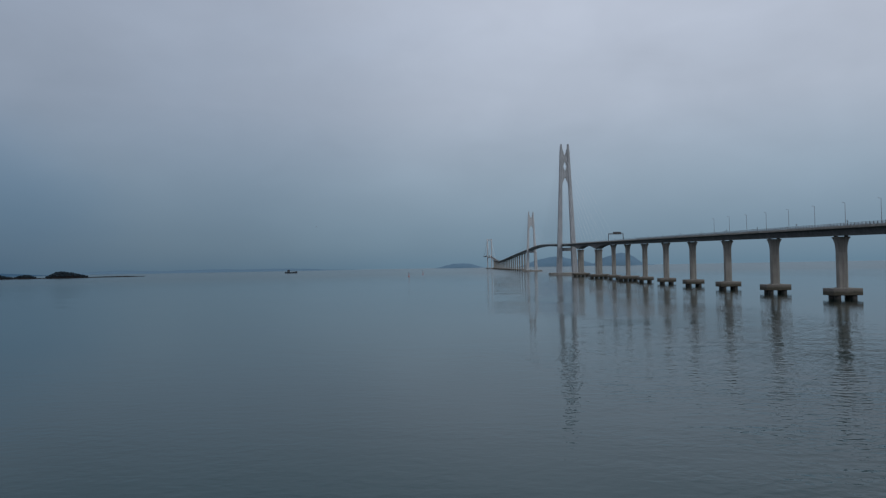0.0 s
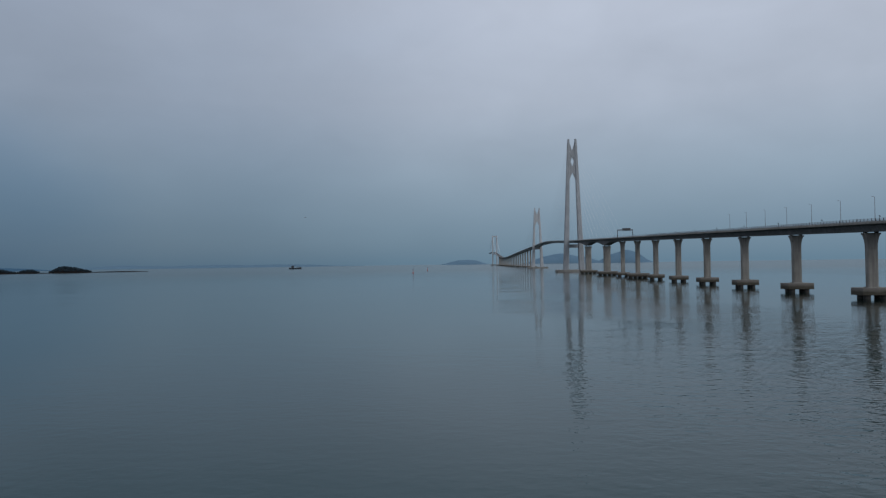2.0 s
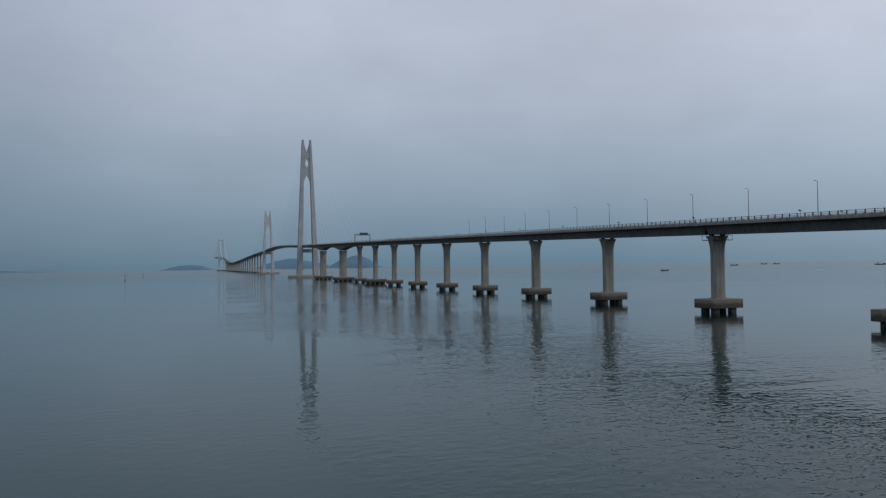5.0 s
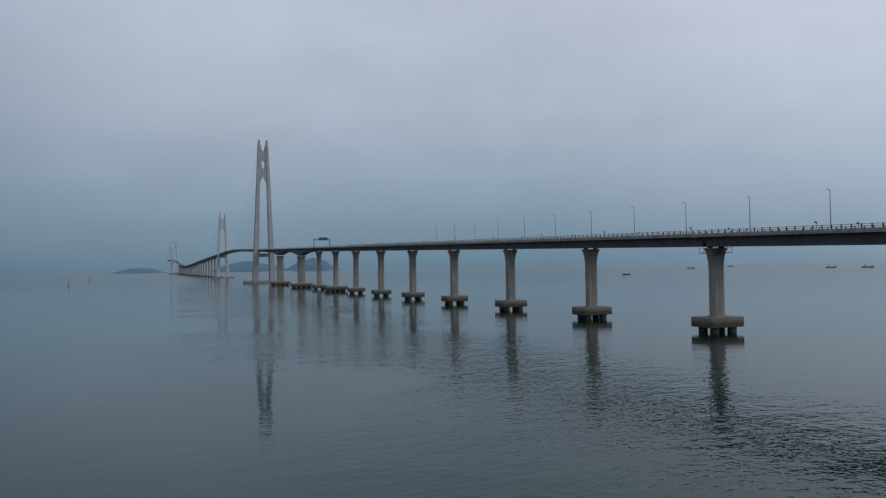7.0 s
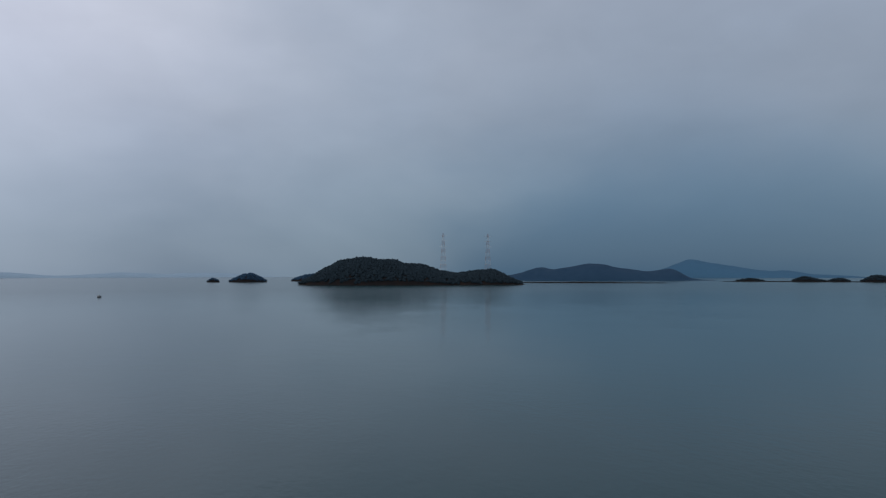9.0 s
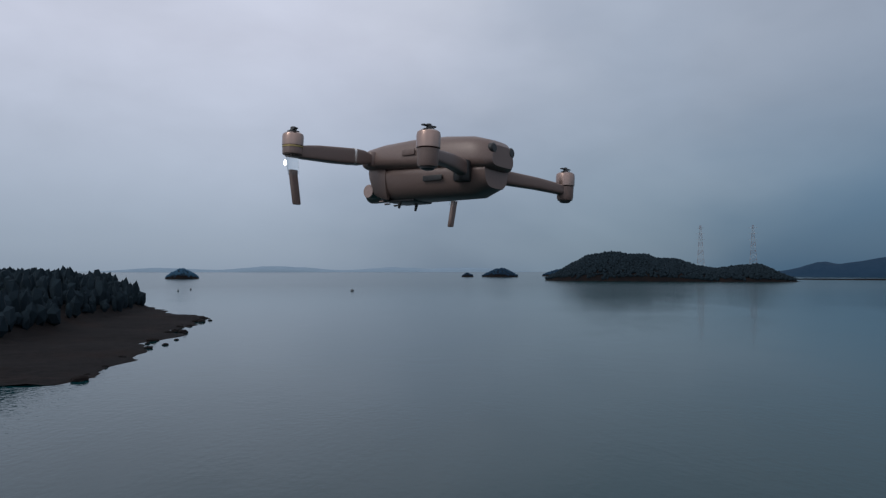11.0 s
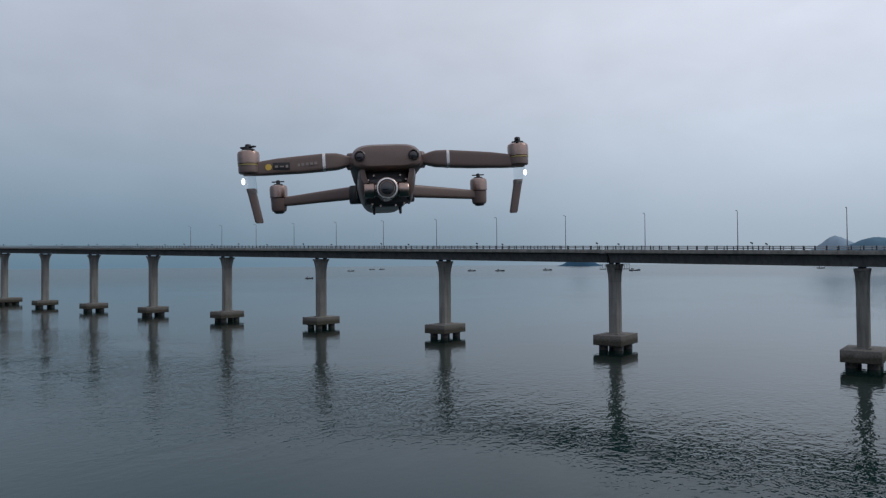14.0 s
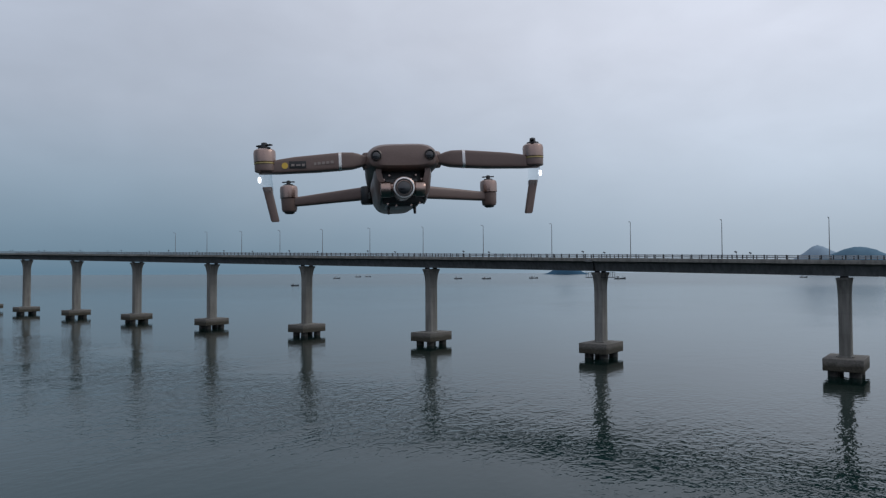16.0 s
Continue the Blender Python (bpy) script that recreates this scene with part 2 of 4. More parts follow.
def cap_concrete():
    """Weathered concrete, dark with weed and mussels below the tide mark."""
    k = Mat("tidal_concrete", (0.3, 0.28, 0.25), 0.85, 0, 0.3)
    g = k.node("ShaderNodeNewGeometry")
    s = k.node("ShaderNodeSeparateXYZ")
    k.link(g.outputs["Position"], s.inputs[0])
    n1 = k.noise(k.world((0.5, 0.5, 0.5)), 1.0, 5, 0.65)
    n2 = k.noise(k.world(), 3.0, 6, 0.7)
    h = k.math("ADD", s.outputs[2], k.math("MULTIPLY", k.math("SUBTRACT", n1, 0.5), 1.1))
    tide = k.node("ShaderNodeMapRange")
    tide.inputs["From Min"].default_value, tide.inputs["From Max"].default_value = 2.1, 2.95
    k.link(h, tide.inputs[0])
    dry = k.ramp(n2, [(0.3, (0.09, 0.084, 0.076)), (0.7, (0.19, 0.18, 0.165))])
    wet = k.ramp(n2, [(0.3, (0.022, 0.022, 0.018)), (0.7, (0.075, 0.068, 0.052))])
    k.colour(k.mix(tide.outputs[0], wet, dry))
    k.bump(n2, 0.6, 0.08)
    return k.m


m_cap = cap_concrete()
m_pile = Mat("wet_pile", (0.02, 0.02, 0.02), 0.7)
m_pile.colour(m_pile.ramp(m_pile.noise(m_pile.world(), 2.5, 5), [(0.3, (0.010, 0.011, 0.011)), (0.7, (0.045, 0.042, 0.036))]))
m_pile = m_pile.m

asphalt = Mat("asphalt", (0.05, 0.05, 0.052), 0.9)
asphalt.colour(asphalt.ramp(asphalt.noise(asphalt.world(), 3.0, 6), [(0.3, (0.04, 0.04, 0.042)), (0.7, (0.065, 0.065, 0.066))]))
m_asphalt = asphalt.m
steel = Mat("galvanised_steel", (0.40, 0.41, 0.42), 0.5, 0.4)
steel.colour(steel.ramp(steel.noise(steel.world(), 0.8, 5), [(0.3, (0.30, 0.31, 0.32)), (0.7, (0.46, 0.47, 0.48))]))
m_steel = steel.m
m_pole = Mat("weathered_pole", (0.15, 0.155, 0.16), 0.55, 0.3).m
m_dark_steel = Mat("dark_steel", (0.035, 0.037, 0.04), 0.55, 0.3).m
m_cable = Mat("cable_sheath", (0.42, 0.45, 0.48), 0.5).m
m_board = Mat("sign_back", (0.03, 0.032, 0.036), 0.6).m


RIPPLE = 0.052


def water():
    k = Mat("sea", (0.026, 0.052, 0.055), 0.04, 0, 0.5)
    k.b.inputs["IOR"].default_value = 1.255
    silt = k.noise(k.world((0.004, 0.0025, 1)), 1.0, 4, 0.5, 0.6)
    g = k.node("ShaderNodeNewGeometry")
    # reflected sky hue put into base colour: blue-green west, darker green by bridge
    wx = k.node("ShaderNodeSeparateXYZ")
    k.link(g.outputs["Position"], wx.inputs[0])
    sky_hue_mix = k.node("ShaderNodeMapRange")
    sky_hue_mix.interpolation_type = "SMOOTHSTEP"
    sky_hue_mix.inputs["From Min"].default_value, sky_hue_mix.inputs["From Max"].default_value = -128.0, -60.0
    k.link(wx.outputs[0], sky_hue_mix.inputs[0])
    clear = k.ramp(silt, [(0.3, (0.0, 0.021, 0.026)), (0.7, (0.001, 0.029, 0.034))])
    green = k.ramp(silt, [(0.3, (0.003, 0.011, 0.010)), (0.7, (0.005, 0.017, 0.014))])
    k.colour(k.mix(sky_hue_mix.outputs[0], clear, green))
    patch = k.noise(k.world((0.012, 0.02, 1)), 1.0, 4, 0.6, 0.8)
    calm = k.node("ShaderNodeMapRange")
    for key, v in (("From Min", 0.36), ("From Max", 0.62), ("To Min", 0.35), ("To Max", 1.35)):
        calm.inputs[key].default_value = v
    k.link(patch, calm.inputs[0])
    # a tide rip runs along the bridge; the water west of it lies calmer
    gp = k.node("ShaderNodeSeparateXYZ")
    k.link(g.outputs["Position"], gp.inputs[0])
    gx = k.math("ADD", gp.outputs[0], k.math("MULTIPLY", k.math("SUBTRACT", patch, 0.5), 70.0))
    rip = []
    for a, b in ((-125.0, -80.0), (-15.0, -60.0)):
        e = k.node("ShaderNodeMapRange")
        e.interpolation_type = "SMOOTHSTEP"
        e.inputs["From Min"].default_value, e.inputs["From Max"].default_value = min(a, b), max(a, b)
        e.inputs["To Min"].default_value, e.inputs["To Max"].default_value = (0.0, 1.0) if a < b else (1.0, 0.0)
        k.link(gx, e.inputs[0])
        rip.append(e.outputs[0])
    stream = k.math("ADD", 0.42, k.math("MULTIPLY", k.math("MULTIPLY", rip[0], rip[1]), 0.95))
    amp = k.math("MULTIPLY", k.math("MULTIPLY", calm.outputs[0], stream), RIPPLE)
    r1 = k.noise(k.world((0.75, 1.05, 1)), 1.0, 2, 0.5, 0.3)
    r2 = k.noise(k.world((0.17, 0.25, 1)), 1.0, 2, 0.5, 0.3)
    r3 = k.noise(k.world((2.2, 2.6, 1)), 1.0, 2, 0.5)
    h = k.math("ADD", k.math("ADD", k.math("MULTIPLY", r1, 1.5), k.math("MULTIPLY", r2, 1.5)), k.math("MULTIPLY", r3, 0.16))
    k.bump(k.math("MULTIPLY", h, amp), 1.0, 1.0)
    # open water beyond the channel is ruffled by the wind
    ln = k.node("ShaderNodeVectorMath")
    ln.operation = "LENGTH"
    k.link(g.outputs["Position"], ln.inputs[0])
    off = k.node("ShaderNodeMapRange")
    for key, v in (("From Min", 220.0), ("From Max", 1000.0), ("To Min", 0.02), ("To Max", 0.17)):
        off.inputs[key].default_value = v
    k.link(ln.outputs["Value"], off.inputs[0])
    # the strait past the bridge lies open to the breeze
    sp = k.node("ShaderNodeSeparateXYZ")
    k.link(g.outputs["Position"], sp.inputs[0])
    lee = k.node("ShaderNodeMapRange")
    for key, v in (("From Min", 20.0), ("From Max", 260.0), ("To Min", 0.0), ("To Max", 0.10)):
        lee.inputs[key].default_value = v
    k.link(k.math("ADD", sp.outputs[0], k.math("MULTIPLY", patch, 90.0)), lee.inputs[0])
    k.link(k.math("MAXIMUM", off.outputs[0], lee.outputs[0]), k.b.inputs["Roughness"])
    return k.m


m_water = water()


def foliage(name, low, high, scale=0.35):
    k = Mat(name, low, 0.95, 0, 0.05)
    n1 = k.noise(k.world(), scale, 5, 0.65)
    n2 = k.noise(k.world(), scale * 0.12, 3, 0.5)
    g = k.node("ShaderNodeNewGeometry")
    f = k.math("ADD", k.math("MULTIPLY", n1, 0.6), k.math("MULTIPLY", g.outputs["Random Per Island"], 0.4))
    f = k.math("ADD", k.math("MULTIPLY", f, 0.75), k.math("MULTIPLY", n2, 0.25))
    k.colour(k.ramp(f, [(0.3, low), (0.7, high)]))
    return k.m


# pine tone shifted towards blue for the haze over the islands
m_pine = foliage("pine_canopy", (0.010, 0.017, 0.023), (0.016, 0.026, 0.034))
# distance haze is put into these hill colours as blue and paleness
m_hill = foliage("hazy_wooded_hill", (0.014, 0.034, 0.062), (0.022, 0.047, 0.080), 0.05)
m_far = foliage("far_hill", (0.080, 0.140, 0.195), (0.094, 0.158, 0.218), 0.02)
m_haze_slate = foliage("hazy_slate_hill", (0.034, 0.084, 0.138), (0.043, 0.098, 0.158), 0.02)
m_haze_blue = foliage("hazy_blue_hill", (0.085, 0.150, 0.205), (0.10, 0.17, 0.23), 0.02)
m_farther = foliage("hazy_shore", (0.18, 0.245, 0.31), (0.21, 0.28, 0.345), 0.02)
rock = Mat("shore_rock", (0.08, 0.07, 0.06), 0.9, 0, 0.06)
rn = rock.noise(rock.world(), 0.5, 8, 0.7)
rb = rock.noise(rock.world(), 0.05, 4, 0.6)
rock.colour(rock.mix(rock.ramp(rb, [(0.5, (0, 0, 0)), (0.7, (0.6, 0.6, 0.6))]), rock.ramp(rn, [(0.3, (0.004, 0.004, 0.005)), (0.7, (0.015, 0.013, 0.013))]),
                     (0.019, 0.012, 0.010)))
rock.bump(rn, 0.8, 0.5)
m_rock = rock.m
m_hull = Mat("boat_hull", (0.02, 0.026, 0.035), 0.5).m
m_cabin = Mat("boat_cabin", (0.35, 0.37, 0.38), 0.5).m
m_red = Mat("marker_red", (0.30, 0.05, 0.03), 0.5).m
m_mast_red = Mat("dull_mast_red", (0.17, 0.105, 0.105), 0.6).m
m_mast_white = Mat("dull_mast_white", (0.30, 0.33, 0.36), 0.6).m

# drone
m_shell = Mat("taupe_shell", (0.11, 0.076, 0.066), 0.42, 0.1)
sn = m_shell.noise(m_shell.coord(), 900.0, 3, 0.5)
m_shell.colour(m_shell.ramp(sn, [(0.3, (0.115, 0.078, 0.068)), (0.7, (0.148, 0.102, 0.089))]))
m_shell = m_shell.m
m_can = Mat("motor_bell", (0.31, 0.225, 0.195), 0.26, 1.0).m
m_black = Mat("black_plastic", (0.010, 0.010, 0.011), 0.4).m
m_silver = Mat("silver_trim", (0.62, 0.60, 0.58), 0.25, 0.9).m
m_lens = Mat("lens_glass", (0.008, 0.009, 0.012), 0.05, 0, 0.8).m
m_yellow = Mat("yellow_print", (0.62, 0.40, 0.06), 0.5).m
m_print = Mat("grey_print", (0.24, 0.20, 0.185), 0.5).m
m_gold = Mat("brass_ring", (0.35, 0.27, 0.12), 0.35, 0.8).m
m_clear = Mat("frosted_clear", (0.86, 0.9, 0.92), 0.12)
m_clear.b.inputs["Transmission Weight"].default_value = 0.95
m_clear.b.inputs["IOR"].default_value = 1.08
m_clear = m_clear.m
m_led = Mat("white_led", (1, 1, 1), 0.4)
m_led.b.inputs["Emission Color"].default_value = (0.92, 0.97, 1.0, 1)
m_led.b.inputs["Emission Strength"].default_value = 2.5
m_led = m_led.m

# ---- mesh helpers ----


def part(name, bm, material, parent=None, label=""):
    me = bpy.data.meshes.new(name)
    bm.normal_update()
    bm.to_mesh(me)
    bm.free()
    me.materials.append(material)
    ob = new(name, me)
    if parent is not None:
        ob.parent = parent
    if label:
        ob["label"] = label
    return ob


def empty(name, m=None):
    ob = new(name)
    ob.empty_display_size = 0.1
    if m is not None:
        ob.matrix_basis = m
    return ob


def smooth(ob, angle=40):
    for f in ob.data.polygons:
        f.use_smooth = True
    ob.data.set_sharp_from_angle(angle=radians(angle))
    return ob


def add_box(bm, x, y, z, sx, sy, sz, bevel=0.0, turn=None):
    r = bmesh.ops.create_cube(bm, size=1.0)
    m = Matrix.Translation((x, y, z))
    if turn is not None:
        m = m @ turn
    bmesh.ops.transform(bm, matrix=m @ Matrix.Diagonal((sx, sy, sz, 1)), verts=r["verts"])
    if bevel > 0:
        es = list({e for v in r["verts"] for e in v.link_edges})
        bmesh.ops.bevel(bm, geom=es, offset=bevel, segments=2, affect="EDGES", profile=0.6)
    return bm


def box(x, y, z, sx, sy, sz, bevel=0.0, turn=None):
    return add_box(bmesh.new(), x, y, z, sx, sy, sz, bevel, turn)


def add_rod(bm, a, b, r1, r2=None, n=8):
    a, b = Vector(a), Vector(b)
    d = b - a
    m = Matrix.Translation((a + b) / 2) @ d.to_track_quat("Z", "Y").to_matrix().to_4x4()
    bmesh.ops.create_cone(bm, cap_ends=True, segments=n, radius1=r1, radius2=r1 if r2 is None else r2, depth=d.length, matrix=m)
    return bm


def rod(a, b, r1, r2=None, n=8):
    return add_rod(bmesh.new(), a, b, r1, r2, n)


def loft(rings, bm=None, close=True):
    """A skin through rings of equally many points, with capped ends."""
    bm = bm or bmesh.new()
    vs = [[bm.verts.new(p) for p in r] for r in rings]
    n = len(vs[0])
    for a, b in zip(vs, vs[1:]):
        for i in range(n):
            j = (i + 1) % n
            bm.faces.new((a[i], a[j], b[j], b[i]))
    if close:
        bm.faces.new(list(reversed(vs[0])))
        bm.faces.new(vs[-1])
    bmesh.ops.recalc_face_normals(bm, faces=bm.faces[:])
    return bm


def oval(hx, hy, power=4.0, n=24):
    """A rounded rectangle with half sizes hx, hy."""
    out = []
    for i in range(n):
        a = 2 * math.pi * (i + 0.5) / n
        c, s = math.cos(a), math.sin(a)
        out.append((hx * math.copysign(abs(c) ** (2 / power), c), hy * math.copysign(abs(s) ** (2 / power), s)))
    return out


def lathe(profile, n=24, axis="Z", at=(0, 0, 0)):
    """A turned body from (radius, height) pairs."""
    rings = []
    for r, h in profile:
        ring = []
        for i in range(n):
            a = 2 * math.pi * i / n
            p = (r * math.cos(a), r * math.sin(a), h)
            if axis == "X":
                p = (p[2], p[0], p[1])
            elif axis == "Y":
                p = (p[0], p[2], p[1])
            ring.append((p[0] + at[0], p[1] + at[1], p[2] + at[2]))
        rings.append(ring)
    return loft(rings)


# ---- the sea ----
bm = bmesh.new()
bmesh.ops.create_circle(bm, cap_ends=True, segments=96, radius=7000)
sea = part("water", bm, m_water)
tagged(sea, "calm grey-green sea with light ripples", "water", kind="structure")

# ---- the bridge's line ----


def line_x(s):
    return 1.23e-5 * s * s if s < 1150 else 16.27 + 0.0 * s


PROFILE = [(-1200, -5.99), (-600, 7.03), (-100, 17.88), (400, 28.73), (670, 34.6), (876, 40.3), (1010, 41.6), (1165, 40.2), (1500, 34.5), (2000, 25.0),
           (2300, 27.0), (2600, 40.0), (2830, 51.0), (3150, 55.0), (3480, 51.0), (4300, 15.0)]


def soffit(s):
    """The height of the girder's underside; a smooth curve through the profile."""
    P = PROFILE
    i = max(1, min(len(P) - 3, next((k for k in range(len(P) - 1) if s < P[k + 1][0]), len(P) - 2)))
    (s0, a), (s1, b), (s2, c), (s3, d) = P[i - 1], P[i], P[i + 1], P[i + 2]
    m1, m2 = (c - a) / (s2 - s0), (d - b) / (s3 - s1)
    h = s2 - s1
    u = (s - s1) / h
    return (2 * u**3 - 3 * u * u + 1) * b + (u**3 - 2 * u * u + u) * h * m1 + (3 * u * u - 2 * u**3) * c + (u**3 - u * u) * h * m2


def haunch(s):
    """Extra depth of the girder over the two channel piers."""
    d = 0.0
    for c in (465.0, 565.0):
        u = abs(s - c) / 48.0
        if u < 1:
            d = max(d, 3.6 * (1 - u) ** 2)
    return d


DECK = 2.75  # soffit to road


def sweep(section, s0, s1, step):
    """A section of (x, z) pairs, z from the soffit, drawn along the bridge's line."""
    n = max(1, round((s1 - s0) / step))
    rings = []
    for k in range(n + 1):
        s = s0 + (s1 - s0) * k / n
        rings.append([(line_x(s) + x, s, soffit(s) + (z if z > 0.001 else z - haunch(s))) for x, z in section])
    return loft(rings)


GIRDER = [(-2.9, 0.0), (2.9, 0.0), (3.9, 1.9), (6.0, 2.3), (-6.0, 2.3), (-3.9, 1.9)]
SLAB = [(-6.3, 2.25), (6.3, 2.25), (6.3, 2.72), (-6.3, 2.72)]


def bridge_deck(s0, s1, step, beam):
    root = empty("bridge_deck", None)
    part("girder", sweep(GIRDER, s0, s1, step), beam, root)
    part("road_slab", sweep(SLAB, s0, s1, step), m_pier, root)
    part("road_surface", sweep([(-5.6, 2.724), (5.6, 2.724), (5.6, 2.79), (-5.6, 2.79)], s0, s1, step), m_asphalt, root)
    for x in (-6.0, 6.0):
        part("kerb_wall", sweep([(x - 0.2, 2.724), (x + 0.2, 2.724), (x + 0.14, 3.05), (x - 0.14, 3.05)], s0, s1, step), m_pier, root)
        for h in (3.36, 3.74):
            part("hand_rail", sweep([(x - 0.07, h), (x + 0.07, h), (x + 0.07, h + 0.12), (x - 0.07, h + 0.12)], s0, s1, step), m_steel, root)
    tagged(root, "long concrete box-girder bridge deck with steel side rails", "bridge deck")
    return root


near_deck = bridge_deck(-598.0, -0.15, 25, m_girder)
near_deck["label"] = "concrete box-girder bridge deck beyond the expansion joint"
mid_deck = bridge_deck(0.15, 640.0, 8, m_girder)
# the far girder is coloured paler to stand in for haze
far_deck = bridge_deck(640.3, 3300.0, 40, m_haze_pale)
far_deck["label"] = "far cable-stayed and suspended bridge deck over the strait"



def rail_posts(root, s0, s1, step, xs):
    me = None
    n = int((s1 - s0) / step)
    for x in xs:
        for k in range(n + 1):
            s = s0 + step * k
            if me is None:
                ob = part("rail_post", box(0, 0, 0.42, 0.16, 0.22, 0.86, 0.02), m_dark_steel, root)
                me = ob.data
            else:
                ob = new("rail_post", me)
                ob.parent = root
            ob.matrix_basis = pose(line_x(s) + x, s, soffit(s) + 3.04)


rail_posts(near_deck, -149.0, -1.0, 2.0, (-6.0, 6.0))
rail_posts(mid_deck, 1.0, 297.0, 2.0, (-6.0, 6.0))

# expansion joint
joint = empty("expansion_joint")
part("joint_plate", box(line_x(0), 0, soffit(0) + 2.35, 13.0, 1.5, 0.55, 0.05), m_girder, joint)
part("joint_seal", box(line_x(0), 0, soffit(0) + 1.1, 7.6, 0.22, 2.3), m_joint, joint)
tagged(joint, "dark expansion joint between two deck lengths", "expansion joint")


# ---- piers ----
def column_mesh(h, hx=1.6, hy=1.06, flare=1.08, flare_y=0.22, top=4.6):
    rings = []
    for z, f in ((0, 0), (0.25, 0), (h - top, 0), (h - top * 0.75, 0.06), (h - top * 0.5, 0.22), (h - top * 0.28, 0.48), (h - top * 0.1, 0.82), (h - 0.5, 1), (h, 1)):
        rings.append([(x, y, z) for x, y in oval(hx + flare * f, hy + flare_y * f, 7.0, 28)])
    return loft(rings)


def pier(s, cap=(9.8, 6.8), piles=(2, 2), platform=False, thick=2.35, name="bridge_pier", label="", stout=False):
    h = soffit(s) - haunch(s) - 0.34 - 3.5
    root = empty(name, pose(line_x(s), s, 0))
    smooth(part("column", column_mesh(h, 3.0, 2.0, 0.7, 0.3) if stout else column_mesh(h), m_pier, root)).location.z = 3.5
    bmc = box(0, 0, 3.5 - thick / 2, cap[0], cap[1], thick, 0.16)
    part("pile_cap", bmc, m_cap, root, "tide-stained concrete pile cap")
    part("plinth", box(0, 0, 3.6, 7.0 if stout else 4.0, 4.8 if stout else 2.9, 0.24, 0.05), m_pier, root)
    for i in range(piles[0]):
        for j in range(piles[1]):
            px = (i - (piles[0] - 1) / 2) * (cap[0] - 4.4) / max(1, piles[0] - 1)
            py = (j - (piles[1] - 1) / 2) * (cap[1] - 3.2) / max(1, piles[1] - 1)
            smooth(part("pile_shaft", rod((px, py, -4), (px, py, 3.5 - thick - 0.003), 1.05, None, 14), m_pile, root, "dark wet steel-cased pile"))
    for x in (-1.75, 1.75):
        part("bearing", box(x, 0, 3.5 + h + 0.17, 0.9, 0.9, 0.34, 0.03), m_joint, root)
    if platform:
        for side in (-1, 1):
            p = part("inspection_platform", box(0, side * 1.85, 3.5 + h - 1.15, 5.6, 1.2, 0.16), m_dark_steel, root)
            for x in (-2.7, -1.35, 0.0, 1.35, 2.7):
                part("post", rod((x, side * 2.4, 3.5 + h - 1.05), (x, side * 2.4, 3.5 + h + 0.05), 0.05, None, 6), m_dark_steel, p)
            part("rail", rod((-3.0, side * 2.4, 3.5 + h + 0.05), (3.0, side * 2.4, 3.5 + h + 0.05), 0.04, None, 6), m_dark_steel, p)
    tagged(root, label or "grey flared concrete bridge pier on a stained pile cap", "bridge pier", "bridge piers")
    return root


for i in range(-10, 9):
    s = 50.0 * i
    if i == 7:
        pier(s, (15.0, 8.0), (4, 2), label="grey flared concrete bridge pier on a wide pile cap")
    elif i == 0:
        pier(s, platform=True, label="grey flared concrete pier with an inspection platform under the joint")
    else:
        pier(s)
for s in (465.0, 565.0):
    pier(s, (17.0, 11.0), (4, 3), thick=2.6, stout=True, label="stout concrete pier under the haunched girder")
for i in range(22):
    pier(1240.0 + 60 * i, (14.0, 8.0), (3, 2), label="far concrete bridge pier in the haze")


# ---- cable towers ----
def bridge_tower(s, H, zs, label, stone):
    """Two legs that lean together, tied near the top, on one base. zs: the strut's height, then (height, open share of the gap) up the ties."""
    root = empty("bridge_tower", pose(line_x(s), s, 0))
    k = H / 160.0
    base_o, top_o = 9.6 * (0.55 + 0.45 * k), 4.15

    def mid(z):
        return base_o + (top_o - base_o) * (z / H) ** 0.92

    def half(z):
        return 3.4 * (0.6 + 0.4 * k) + (1.35 - 3.4) * z / H

    for sgn in (-1, 1):
        rings = []
        for z in [H * i / 24 for i in range(25)]:
            w, c = half(z), mid(z) * sgn
            d = 4.0 - 2.0 * z / H
            if z > H * 0.975:
                w *= 0.72
            rings.append([(c + x, y, z) for x, y in oval(w, d, 8.0, 16)])
        part("tower_leg", loft(rings), stone, root)
    # webs that tie the legs near the top: a pointed arch below, a diamond hole, an open notch above
    def gap(z):
        full = mid(z) - half(z) * 0.5
        for (za, fa), (zb, fb) in zip(zs[1:], zs[2:]):
            if za <= z <= zb:
                return full * (fa + (fb - fa) * (z - za) / (zb - za))
        return full

    lo, hi = zs[1][0], zs[-1][0]
    for sgn in (-1, 1):
        web = []
        for i in range(61):
            z = lo + (hi - lo) * i / 60
            a, o = gap(z) * sgn, (mid(z) - half(z) * 0.5 + 0.05) * sgn
            d = 1.9 - 0.9 * z / H
            web.append([(a, -d, z), (o, -d, z), (o, d, z), (a, d, z)])
        part("tie_web", loft(web), stone, root)
    z0 = zs[0]
    part("cross_beam", box(0, 0, z0, mid(z0) * 2, 3.4, 4.0, 0.2), stone, root)
    cap = part("base_cap", box(0, 0, 0.55, 42.0 * (0.6 + 0.4 * k), 20.0, 4.6, 0.3), m_pier, root, "broad concrete base")
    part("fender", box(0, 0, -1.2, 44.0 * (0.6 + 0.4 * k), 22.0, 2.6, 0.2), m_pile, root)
    tagged(root, label, "bridge tower", "cable-stayed bridge towers")
    return root


